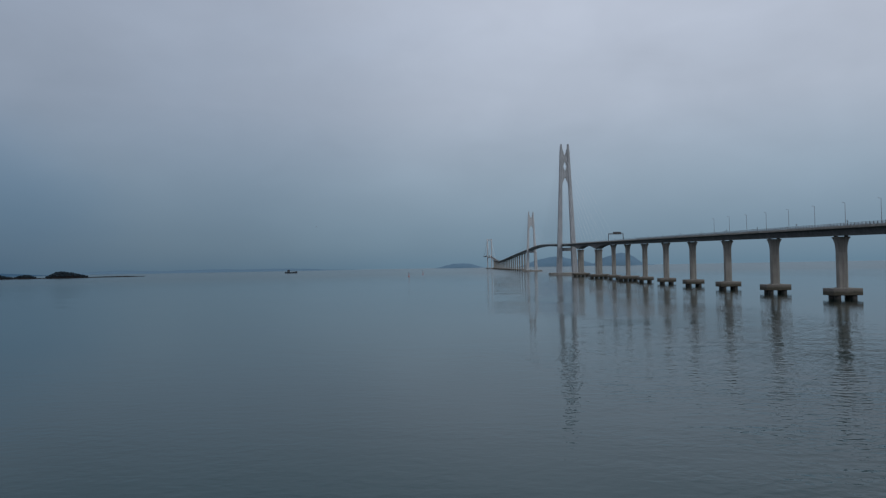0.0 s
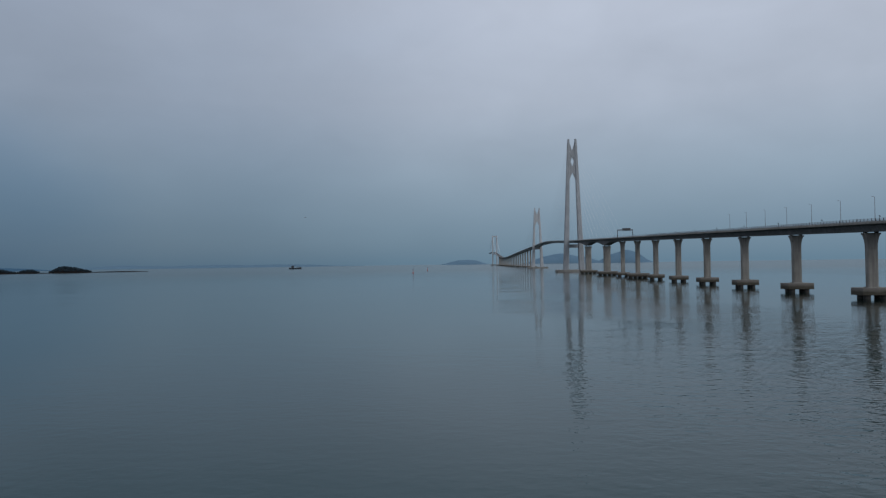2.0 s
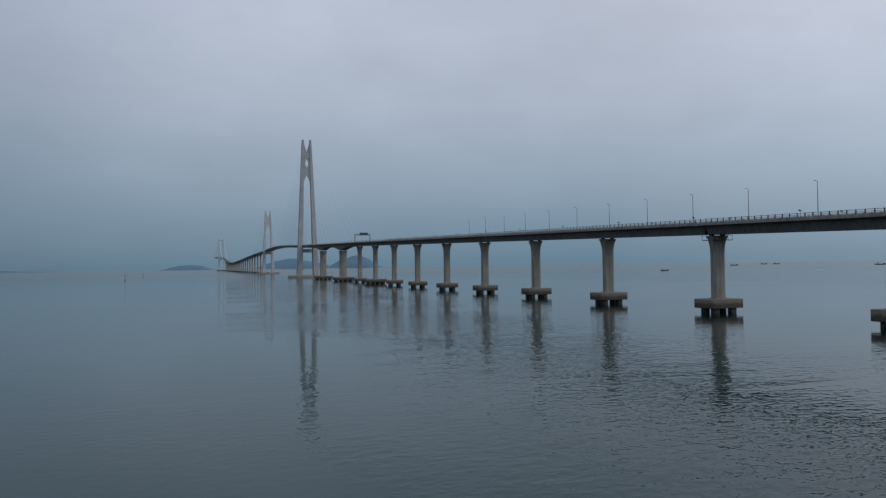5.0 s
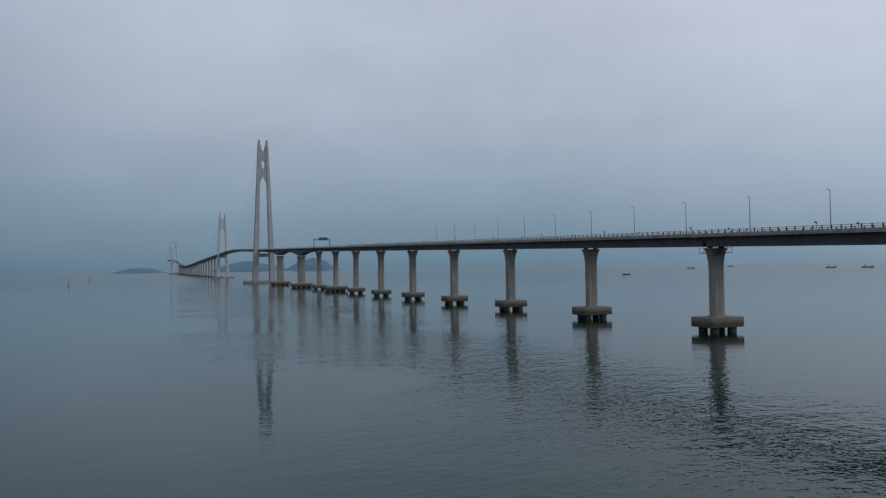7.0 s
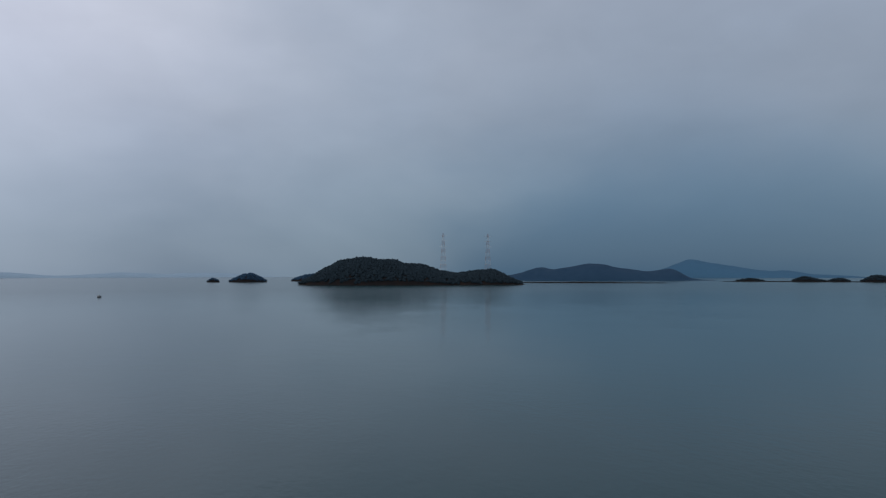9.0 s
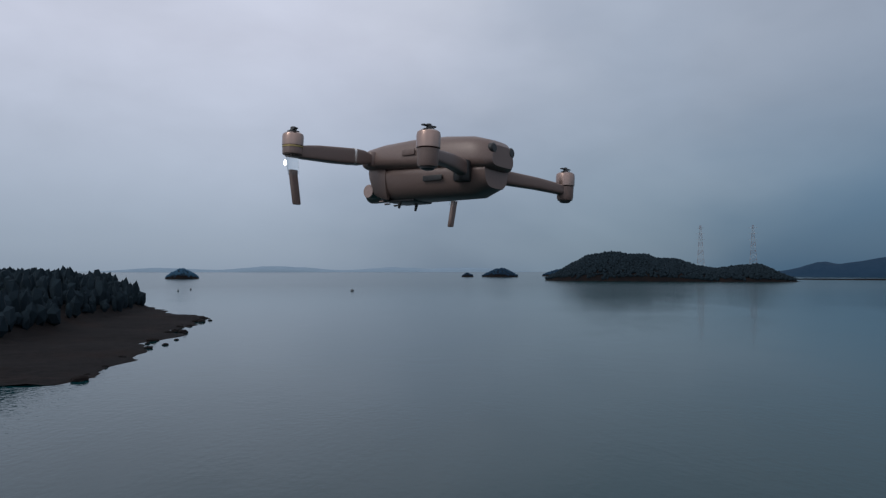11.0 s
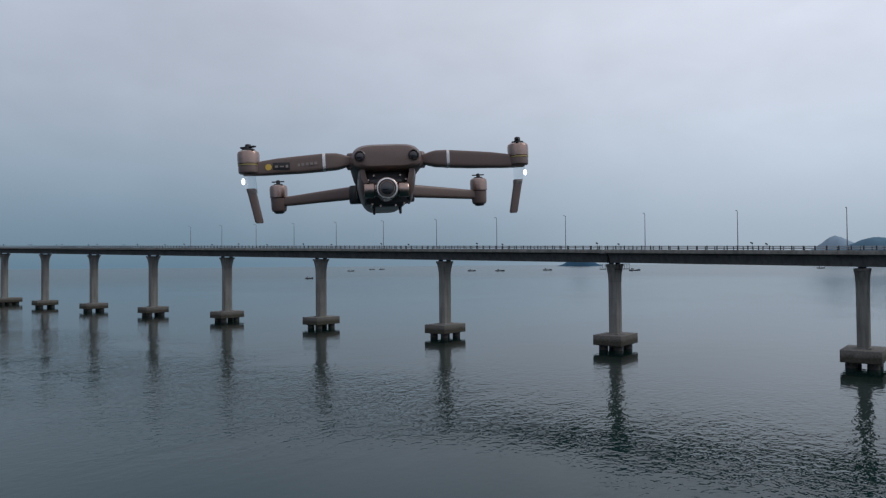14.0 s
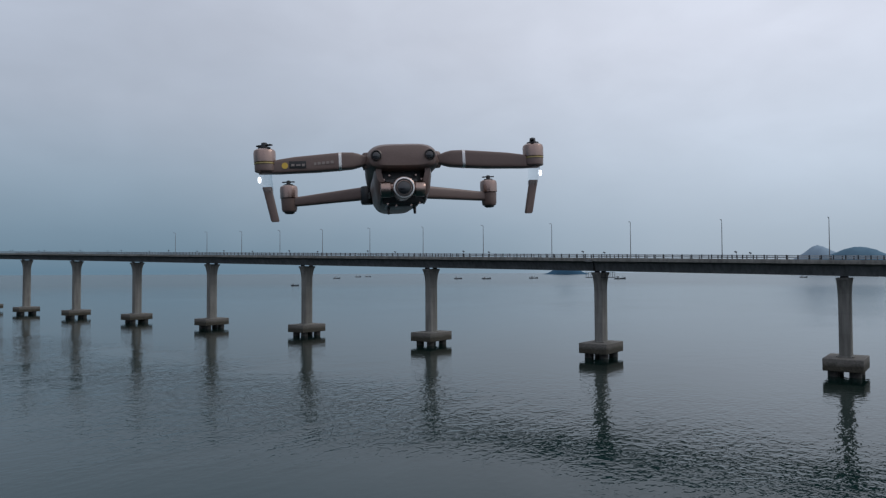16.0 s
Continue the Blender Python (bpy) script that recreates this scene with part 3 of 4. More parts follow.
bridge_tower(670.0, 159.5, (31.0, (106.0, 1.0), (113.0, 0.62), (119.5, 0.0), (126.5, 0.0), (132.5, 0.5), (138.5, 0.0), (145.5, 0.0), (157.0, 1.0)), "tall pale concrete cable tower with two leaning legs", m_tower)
# far tower in the haze-tinted concrete
bridge_tower(1165.0, 115.0, (38.0, (80.0, 1.0), (90.0, 0.0), (102.0, 0.0), (112.0, 1.0)), "lower concrete cable tower across the channel, pale with haze", m_haze_pale)


def stays(s, H, top0, n, reach):
    root = empty("stay_cables", pose(0, 0, 0))
    for side in (-1, 1):
        for way in (-1, 1):
            for i in range(n):
                u = (i + 1) / n
                a = (line_x(s) + side * 4.3, s, top0 + (H - 4 - top0) * u)
                sd = s + way * (28 + (reach - 28) * u)
                b = (line_x(sd) + side * 5.2, sd, soffit(sd) + DECK)
                part("stay_cable", rod(a, b, 0.038, None, 5), m_cable, root)
    tagged(root, "fan of thin pale stay cables from the tower", "stay cables")


stays(670.0, 159.5, 84.0, 11, 255.0)
stays(1165.0, 115.0, 70.0, 9, 240.0)


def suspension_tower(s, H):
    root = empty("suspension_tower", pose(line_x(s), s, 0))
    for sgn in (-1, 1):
        part("tower_leg", loft([[(sgn * 9 + x, y, z) for x, y in oval(2.3, 2.6, 8, 12)] for z in (0, H)]), m_haze_pale, root)
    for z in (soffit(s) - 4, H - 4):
        part("cross_beam", box(0, 0, z, 18, 2.4, 4.0), m_haze_pale, root)
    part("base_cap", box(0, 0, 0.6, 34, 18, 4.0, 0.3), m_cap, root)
    tagged(root, "distant suspension bridge tower, pale with haze", "bridge tower", "suspension bridge towers")


suspension_tower(2830.0, 126.0)
main_cable = empty("suspension_cable")
for side in (-8.5, 8.5):
    for s0, s1, za, zb, sag in ((2560, 2830, 42, 124, 6), (2830, 3300, 124, 58, 14)):
        bmc = bmesh.new()
        pts = []
        for i in range(13):
            u = i / 12
            pts.append((line_x(s0) + side, s0 + (s1 - s0) * u, za + (zb - za) * u - sag * 4 * u * (1 - u)))
        for a, b in zip(pts, pts[1:]):
            add_rod(bmc, a, b, 0.5, None, 6)
        part("main_cable", bmc, m_cable, main_cable)
tagged(main_cable, "sagging main cables of a distant suspension bridge", "suspension cable")


# ---- deck furniture ----
def street_lamp():
    root = empty("street_lamp")
    smooth(part("pole", rod((0, 0, 0), (0, 0, 8.8), 0.11, 0.06, 8), m_pole, root))
    smooth(part("arm", rod((0, 0, 8.7), (-0.5, 0, 8.86), 0.05, 0.04, 6), m_pole, root))
    part("lamp_head", box(-0.7, 0, 8.88, 0.5, 0.26, 0.12, 0.03), m_pole, root)
    part("base_plate", box(0, 0, 0.03, 0.42, 0.42, 0.06), m_pole, root)
    return tagged(root, "tall thin grey steel street lamp on the deck edge", "street lamp", "street lamps on the bridge")


lamp = street_lamp()
S_LAMPS = [-26 + 20.8 * k for k in range(-9, 11)]
for k, s in enumerate(S_LAMPS):
    m = pose(line_x(s) + 5.6, s, soffit(s) + 2.79)
    if k == 0:
        lamp.matrix_basis = m
    else:
        copy_thing(lamp, m)


def spotlight():
    root = empty("spotlight")
    part("post", rod((0, 0, 0), (0, 0, 1.15), 0.045, None, 6), m_dark_steel, root)
    part("housing", box(0, 0.1, 1.24, 0.32, 0.5, 0.28, 0.05, pose(0, 0, 0, 25).to_3x3().to_4x4()), m_dark_steel, root)
    return tagged(root, "small dark floodlight above the bridge rail", "floodlight", "floodlights along the rails")


spot_first = spotlight()
first = True
for k in range(-8, 13):
    for x in (-6.0, 6.0):
        s = 33.3 * k + 1.5
        m = pose(line_x(s) + x, s, soffit(s) + 3.2)
        if first:
            spot_first.matrix_basis, first = m, False
        else:
            copy_thing(spot_first, m)


def sign_gantry(s):
    z = soffit(s) + 2.79
    root = empty("sign_gantry", pose(line_x(s), s, z))
    for x in (-6.0, 6.0):
        part("post", rod((x, 0, 0), (x, 0, 6.4), 0.3, 0.24, 10), m_dark_steel, root)
    for h in (5.7, 6.4):
        part("beam", rod((-6.0, 0, h), (6.0, 0, h), 0.2, None, 8), m_dark_steel, root)
    part("sign_board", box(1.0, -0.35, 6.75, 6.6, 0.18, 1.7, 0.04), m_board, root, "dark back of a road sign")
    tagged(root, "steel road sign gantry with a dark board", "sign gantry")


sign_gantry(390.0)


# ---- islands and hills ----
def bump_height(x, humps):
    return sum(h * math.exp(-(((x - c) / w) ** 2)) for c, w, h in humps)


def island_form(wide, deep, humps, rough, nx, ny, seed, grain=0.02):
    """A mound with its crest given by humps across its width; edges dip under the sea."""
    pts = {}
    bm = bmesh.new()
    for i in range(nx + 1):
        for j in range(ny + 1):
            u, v = i / nx * 2 - 1, j / ny * 2 - 1
            x, y = u * wide / 2, v * deep / 2
            edge = max(0.0, 1 - (abs(u) ** 3 + abs(v) ** 2.2))
            n = noise.fractal(Vector((x * grain + seed, y * grain, seed)), 0.6, 2.0, 4)
            h = bump_height(x, humps) * edge ** 0.75 * (1 + 0.10 * n) + rough * n * edge - 2.0 + 3.0 * min(1, edge * 4)
            if edge <= 0:
                h = -2.0
            pts[i, j] = bm.verts.new((x, y, h))
    for i in range(nx):
        for j in range(ny):
            bm.faces.new((pts[i, j], pts[i + 1, j], pts[i + 1, j + 1], pts[i, j + 1]))
    return bm, lambda x, y: 0


def crown_cloud(bm_ground, count, size, seed, floor=0.7, flat=1.0):
    """Many ragged crowns over a mound, as one bare mesh."""
    rnd = random.Random(seed)
    bm_ground.faces.ensure_lookup_table()
    faces = [f for f in bm_ground.faces if min(v.co.z for v in f.verts) > floor]
    areas = np.cumsum([f.calc_area() for f in faces])
    verts, polys = [], []
    base = bmesh.new()
    bmesh.ops.create_icosphere(base, subdivisions=1, radius=1.0)
    bv = [v.co.copy() for v in base.verts]
    bf = [[v.index for v in f.verts] for f in base.faces]
    base.free()
    for _ in range(count):
        f = faces[int(np.searchsorted(areas, rnd.random() * areas[-1]))]
        a, b = rnd.random(), rnd.random()
        vs = [v.co for v in f.verts]
        p = vs[0] * (1 - a) * (1 - b) + vs[1] * a * (1 - b) + vs[2] * a * b + vs[3] * (1 - a) * b
        r = size * rnd.uniform(0.55, 1.25)
        hz = r * rnd.uniform(0.7, 1.35) * flat
        turn = Euler((rnd.uniform(-0.4, 0.4), rnd.uniform(-0.4, 0.4), rnd.uniform(0, 6.3))).to_matrix()
        o = len(verts)
        for v in bv:
            q = turn @ v
            k = rnd.uniform(0.72, 1.25)
            verts.append((p.x + q.x * r * k, p.y + q.y * r * k, p.z + hz * 0.75 + q.z * hz * k))
        polys += [[i + o for i in f2] for f2 in bf]
    return verts, polys


def raw_mesh(name, verts, polys, material, parent=None):
    me = bpy.data.meshes.new(name)
    me.from_pydata(verts, [], polys)
    me.materials.append(material)
    ob = new(name, me)
    if parent is not None:
        ob.parent = parent
    return ob


def place(az, dist, eye=(-135.0, -105.0)):
    """A spot at a heading and distance from the middle of the flight, turned to face it."""
    a = radians(az)
    return pose(eye[0] + dist * math.sin(a), eye[1] + dist * math.cos(a), 0, 0, 0, -az)


def island(az, dist, wide, deep, humps, trees, size, label, seed, mat=None, shore=True, nx=70, ny=36, category="island"):
    root = empty("island", place(az, dist))
    g, _ = island_form(wide, deep, humps, 1.0, nx, ny, seed)
    if trees:
        v, p = crown_cloud(g, trees, size, seed)
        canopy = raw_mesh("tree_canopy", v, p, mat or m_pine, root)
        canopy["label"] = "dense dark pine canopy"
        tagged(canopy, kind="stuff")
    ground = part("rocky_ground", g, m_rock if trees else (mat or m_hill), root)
    smooth(ground, 70)
    tagged(root, label, category, kind="structure" if not trees else "")
    return root


# crest humps: centre, half width, height
island(-64.4, 1270, 424, 175, [(-170, 28, 21.7), (-135, 32, 26.2), (-100, 36, 31.1), (-60, 36, 26.4), (-20, 36, 23.0), (20, 34, 19.0), (60, 34, 11.1), (105, 34, 16.4), (150, 30, 24.9)], 15000, 2.1,
       "wooded island with dark pines and a low rocky shore", 3)
island(-30.3, 1850, 96, 60, [(0, 38, 11), (-25, 15, 3)], 620, 1.7, "small rocky islet with a cap of dark trees", 5, nx=30, ny=20)
island(-33.0, 1860, 50, 36, [(0, 20, 6)], 220, 1.5, "small rocky islet with a few dark trees", 6, nx=24, ny=16)
island(-34.8, 1840, 80, 46, [(-8, 30, 8.5)], 460, 1.6, "low rocky islet with dark trees", 7, nx=28, ny=18)
island(-38.7, 1880, 74, 40, [(0, 26, 5)], 300, 1.5, "low tree-topped islet by a reef", 8, nx=26, ny=16)
# these canopies take the haze-tinted hill colours
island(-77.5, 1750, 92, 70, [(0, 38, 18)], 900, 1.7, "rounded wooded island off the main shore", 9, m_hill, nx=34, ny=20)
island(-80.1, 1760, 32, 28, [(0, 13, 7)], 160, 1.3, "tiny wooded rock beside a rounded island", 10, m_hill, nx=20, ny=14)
island(-102.0, 1500, 66, 56, [(0, 27, 17)], 620, 1.6, "rounded wooded island in open water", 12, m_haze_slate, nx=30, ny=18)
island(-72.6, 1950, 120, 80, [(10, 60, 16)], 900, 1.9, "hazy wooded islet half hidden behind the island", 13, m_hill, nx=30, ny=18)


def reef(az, dist, wide, seed):
    root = empty("reef", place(az, dist))
    g, _ = island_form(wide, 14, [(0, wide * 0.4, 1.3)], 0.6, 60, 8, seed)
    part("rock_bank", g, m_rock, root)
    tagged(root, "long low dark reef awash at low tide", "reef", kind="structure")


reef(-34.5, 1830, 420, 21)
reef(-52.0, 1500, 420, 22)
reef(-27.0, 1900, 150, 23)


def ridge(name, az, dist, wide, deep, humps, mat, label, seed, nx=110):
    root = empty(name, place(az, dist))
    g, _ = island_form(wide, deep, humps, 2.0, nx, 26, seed, 0.006)
    smooth(part("wooded_slope", g, mat, root), 80)
    tagged(root, label, "hill", kind="structure")


# the wooded ridge behind the island, then hills tinted paler for haze
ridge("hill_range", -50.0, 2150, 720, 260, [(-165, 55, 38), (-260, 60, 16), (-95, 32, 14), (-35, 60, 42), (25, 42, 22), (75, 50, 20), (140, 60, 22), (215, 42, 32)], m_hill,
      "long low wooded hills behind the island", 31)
ridge("far_hill", -41.5, 3700, 1500, 500, [(-80, 90, 20), (-60, 170, 50), (-190, 110, 20), (120, 140, 32), (330, 110, 26), (520, 160, 14), (-420, 160, 24)], m_haze_slate,
      "haze-blue peaked hill in the distance", 33)
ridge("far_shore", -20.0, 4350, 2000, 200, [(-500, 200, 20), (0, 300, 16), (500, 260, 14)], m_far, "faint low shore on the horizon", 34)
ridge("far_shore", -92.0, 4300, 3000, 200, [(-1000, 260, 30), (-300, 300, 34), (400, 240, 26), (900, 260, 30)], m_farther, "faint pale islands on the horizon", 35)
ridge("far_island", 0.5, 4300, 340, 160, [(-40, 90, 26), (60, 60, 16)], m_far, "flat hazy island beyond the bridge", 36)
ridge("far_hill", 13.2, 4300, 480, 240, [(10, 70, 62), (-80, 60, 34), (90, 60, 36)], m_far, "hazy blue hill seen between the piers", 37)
ridge("far_hill", 8.6, 4400, 640, 240, [(0, 110, 56), (-150, 90, 30), (150, 80, 24)], m_far, "faint haze-blue hill behind the cable towers", 40)
ridge("far_island", 62.7, 3500, 230, 120, [(0, 70, 52)], m_haze_slate, "steep haze-blue island on the horizon beyond the bridge", 43)
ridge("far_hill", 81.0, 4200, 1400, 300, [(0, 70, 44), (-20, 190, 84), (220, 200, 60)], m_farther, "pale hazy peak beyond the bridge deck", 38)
ridge("far_hill", 82.1, 3800, 900, 260, [(60, 110, 98), (-100, 90, 58), (210, 120, 80)], m_haze_blue, "haze-blue wooded hill in front of a pale peak", 41)


# ---- lattice masts on the island ----
def lattice_mast(az, dist, ground, top):
    root = empty("lattice_mast", place(az, dist))
    H = top - ground
    levels = 12
    for i in range(levels):
        za, zb = ground + H * i / levels, ground + H * (i + 1) / levels
        wa, wb = 6.0 * (1 - i / levels) + 1.0, 6.0 * (1 - (i + 1) / levels) + 1.0
        bmm = bmesh.new()
        for sx in (-1, 1):
            for sy in (-1, 1):
                add_rod(bmm, (sx * wa, sy * wa, za), (sx * wb, sy * wb, zb), 0.20, None, 5)
        for sy in (-1, 1):
            add_rod(bmm, (-wa, sy * wa, za), (wb, sy * wb, zb), 0.13, None, 5)
            add_rod(bmm, (wa, sy * wa, za), (-wb, sy * wb, zb), 0.13, None, 5)
            add_rod(bmm, (-wb, sy * wb, zb), (wb, sy * wb, zb), 0.13, None, 5)
        part("lattice_panel", bmm, m_mast_red if i % 2 else m_mast_white, root)
    for h in (0.72, 0.84, 0.95):
        z = ground + H * h
        part("cross_arm", rod((-7, 0, z), (7, 0, z), 0.22, 0.22, 5), m_mast_white, root)
    tagged(root, "tall red and white lattice power mast", "lattice mast", "lattice masts")


lattice_mast(-62.0, 1310, 8, 94)
lattice_mast(-58.4, 1300, 8, 92)


# ---- near headland with rocks and pines ----
def headland():
    """A block of land whose north point reaches out between two shores."""
    root = empty("headland", pose(-463, -134, 0))
    bm = bmesh.new()
    nx, ny = 130, 110
    pts = {}
    trees = bmesh.new()
    tp = {}
    for i in range(nx + 1):
        for j in range(ny + 1):
            x, y = -380 + 560 * i / nx, 30 - 420 * (j / ny) ** 1.3
            n = noise.fractal(Vector((x * 0.025, y * 0.025, 3)), 0.7, 2.0, 5)
            north = -y + 0.085 * x + 1
            west = 0.51 * x - 0.86 * y
            east = 188 - x + 0.25 * y
            e = min(north, west * 0.9, east * 0.8) + 4.5 * n
            wood = min((north - 29) / 22, (west - 5) / 12, (east - 46) / 30)
            h = max(-3.0, min(e * 0.085, 3.4)) + 0.5 * n + 8.5 * max(0.0, min(1.0, wood))
            pts[i, j] = bm.verts.new((x, y, h))
            tp[i, j] = trees.verts.new((x, y, h if wood > 0.05 else -1.0))
    for b, q in ((bm, pts), (trees, tp)):
        for i in range(nx):
            for j in range(ny):
                b.faces.new((q[i, j], q[i, j + 1], q[i + 1, j + 1], q[i + 1, j]))
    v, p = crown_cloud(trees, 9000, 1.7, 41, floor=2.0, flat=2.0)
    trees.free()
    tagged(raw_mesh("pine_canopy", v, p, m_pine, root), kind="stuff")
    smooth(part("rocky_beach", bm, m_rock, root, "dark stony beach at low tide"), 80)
    tagged(root, "dark stony headland with a pine wood", "headland", kind="structure")


headland()


def boulder(x, y, r, seed):
    bm = bmesh.new()
    bmesh.ops.create_icosphere(bm, subdivisions=2, radius=r)
    for v in bm.verts:
        n = noise.noise(v.co * (1.4 / r) + Vector((seed, 0, 0)))
        v.co *= 1 + 0.35 * n
        v.co.z *= 0.5
    ob = part("boulder", bm, m_rock)
    ob.matrix_basis = pose(x, y, 0.1 * r)
    return tagged(ob, "dark wet boulder in the shallows", "boulder", "boulders off the headland")


rnd = random.Random(8)
for k in range(26):
    u = rnd.random()
    boulder(-448 + 170 * u + rnd.uniform(-6, 4), -130 + 15 * u + rnd.uniform(-4, 3), rnd.uniform(0.6, 1.7), k)


# ---- boats and buoys ----
def fishing_boat(x, y, heading, length, tall=1.0, house=None):
    root = empty("fishing_boat", pose(x, y, 0, 0, 0, heading))
    L = length
    rings = []
    for i in range(11):
        u = i / 10
        w = 0.15 * L * (1 - (2 * abs(u - 0.42)) ** 3) * (0.2 if u in (0, 1) else 1)
        w = max(w, 0.02 * L)
        sheer = 0.085 * L + 0.07 * L * (u - 0.4) ** 2 * 4
        rings.append([(-L / 2 + L * u, -w, sheer), (-L / 2 + L * u, -w * 0.7, -0.03 * L), (-L / 2 + L * u, w * 0.7, -0.03 * L), (-L / 2 + L * u, w, sheer)])
    part("hull", loft(rings), m_hull, root)
    part("wheelhouse", box(-0.2 * L, 0, 0.16 * L, 0.2 * L, 0.16 * L, 0.15 * L * tall, 0.01 * L), house or m_cabin, root)
    part("wheelhouse_roof", box(-0.2 * L, 0, 0.16 * L + 0.083 * L * tall, 0.24 * L, 0.19 * L, 0.015 * L), m_hull, root)
    part("mast", rod((0.05 * L, 0, 0.07 * L), (0.05 * L, 0, 0.22 * L * tall), 0.008 * L, None, 6), m_dark_steel, root)
    part("boom", rod((0.05 * L, 0, 0.16 * L), (0.36 * L, 0, 0.24 * L), 0.006 * L, None, 6), m_dark_steel, root)
    tagged(root, "small dark fishing boat lying at anchor", "fishing boat", "fishing boats")


def by_ray(az, dist, eye=(-154.5, -68.5)):
    a = radians(az)
    return eye[0] + dist * math.sin(a), eye[1] + dist * math.cos(a)


for az, dist, hd, L in ((41.6, 1000, 20, 12), (44.9, 1900, 40, 20), (46.6, 2300, 30, 20), (47.4, 2350, 30, 20), (54.7, 1700, 35, 21),
                        (57.0, 1650, 30, 23), (60.8, 1750, 35, 23), (67.6, 1600, 25, 26), (80.6, 1900, 35, 18)):
    fishing_boat(*by_ray(az, dist), hd - 30 - az, L * 0.92)
fishing_boat(*by_ray(-13.4, 2100, (-130, -160)), 10, 36, 1.5, m_hull)
fishing_boat(*by_ray(-90.5, 640), 20, 7.5)
fishing_boat(*by_ray(-103.8, 670), 20, 6)
fishing_boat(*by_ray(-102.9, 715), 5, 6)


def buoy(x, y):
    root = empty("buoy", pose(x, y, 0))
    smooth(part("float", lathe([(0.1, -0.5), (1.1, -0.4), (1.2, 0.4), (0.9, 0.7), (0.3, 0.75)], 16), m_red, root))
    part("frame", rod((0, 0, 0.7), (0, 0, 5.2), 0.35, 0.2, 8), m_red, root)
    part("top_mark", box(0, 0, 5.6, 0.9, 0.9, 0.9, 0.1), m_dark_steel, root)
    tagged(root, "red channel buoy with a top mark", "buoy", "channel buoys")


buoy(-192, 740)
buoy(-186, 1010)


# ---- drone, in millimetres; its front faces -y ----
def mm(bm):
    bmesh.ops.scale(bm, vec=(0.001, 0.001, 0.001), verts=bm.verts[:])
    return bm


def drone():
    root = empty("camera_drone")

    def dp(name, bm, mat, parent=root, label="", ang=35):
        return smooth(part(name, mm(bm), mat, parent, label), ang)

    # body: rings from nose to tail (y, half width, z low, z high)
    secs = [(15, 29, 25.5, 39), (17, 35, 23.5, 43.5), (23, 38.5, 22, 46.0), (45, 39.5, 21, 49), (85, 37.5, 18, 51), (130, 35, 15, 50), (165, 32, 13, 46.5), (184, 27, 13, 41), (190, 20, 16, 35)]
    rings = []
    for y, w, a, b in secs:
        b += 3.0
        k = (b - a) / 2
        rings.append([(px * (1 - 0.2 * max(0.0, pz / k)), y, (a + b) / 2 + pz) for px, pz in oval(w, k, 4.6, 32)])
    shell = dp("upper_shell", loft(rings), m_shell)
    secs = [(44, 26, -8, 26), (48, 30, -12, 26), (60, 31.5, -14, 26), (110, 31, -14, 24), (160, 28, -14, 22), (182, 22, -6, 20)]
    rings = [[(px * (1 + 0.26 * min(0.0, pz * 2 / (b - a))), y, (a + b) / 2 + pz) for px, pz in oval(w, (b - a) / 2, 4.0, 28)] for y, w, a, b in secs]
    dp("lower_shell", loft(rings), m_shell)
    # brow over the gimbal and cheek plates beside it
    for sx in (-1, 1):
        ch = [(22, 29, 6, 26), (28, 30.5, -6, 26), (40, 31, -11, 25), (50, 31, -13, 24)]
        rings = [[(sx * (w - 3.2 + 4.5 * min(0.0, pz * 2 / (b - a))) + px, y, (a + b) / 2 + pz) for px, pz in oval(3.0, (b - a) / 2, 3.0, 16)] for y, w, a, b in ch]
        dp("cheek_plate", loft(rings), m_shell)
    dp("belly_plate", box(0, 62, -12.5, 34, 40, 5, 2), m_black)
    dp("gimbal_bay", box(0, 41, 6, 46, 10, 38, 3), m_black)
    dp("battery_seam", box(0, 100, 50.6, 52, 1.0, 1.4), m_black)
    dp("power_button", lathe([(6, 50.5), (6, 51.8), (5, 52.2)], 20, "Z", (0, 140, 0)), m_black)
    for sx in (-1, 1):
        dp("side_button", box(sx * 37.6, 90, 36, 2.0, 18, 7, 0.9), m_shell)
        dp("vent_slot", box(sx * 31.2, 120, 6, 1.6, 26, 6, 0.6), m_black)
    # front vision sensors
    for sx in (-1, 1):
        eye = dp("vision_sensor", lathe([(5.5, 20), (5.5, 13.8), (4.8, 13.3), (4.2, 14.4), (4.2, 16)], 24, "Y", (sx * 28, 0, 36)), m_black)
        dp("lens", lathe([(3.8, 17), (3.8, 14.6), (2.2, 14.1)], 20, "Y", (sx * 28, 0, 36)), m_lens, eye)
        dp("bezel", lathe([(6.1, 16.5), (6.1, 14.2), (5.5, 13.7), (5.5, 16.5)], 24, "Y", (sx * 28, 0, 36)), m_shell, eye)
        rear = dp("vision_sensor", lathe([(5.5, 180), (5.5, 189.5), (4.2, 190.5)], 20, "Y", (sx * 17, 0, 34)), m_black)
    # damper pins and ribbon round the gimbal
    for sx in (-1, 1):
        for px, pz in ((14, 17.0), (20, 12.5), (17, -13), (8, -15)):
            dp("damper_pin", rod((sx * px, 30, pz), (sx * px, 38, pz), 1.1, 0.9, 8), m_can)
        dp("foot", rod((sx * 14.5, 60, -14), (sx * 14.5, 58, -22), 2.0, 1.4, 8), m_black)
    # gimbal with camera
    gim = dp("gimbal", lathe([(7.5, -23), (8.2, -22), (8.2, -13), (7, -12), (7, 12), (8.2, 13), (8.2, 22), (7.5, 23)], 24, "X", (0, 14, 0)), m_can)
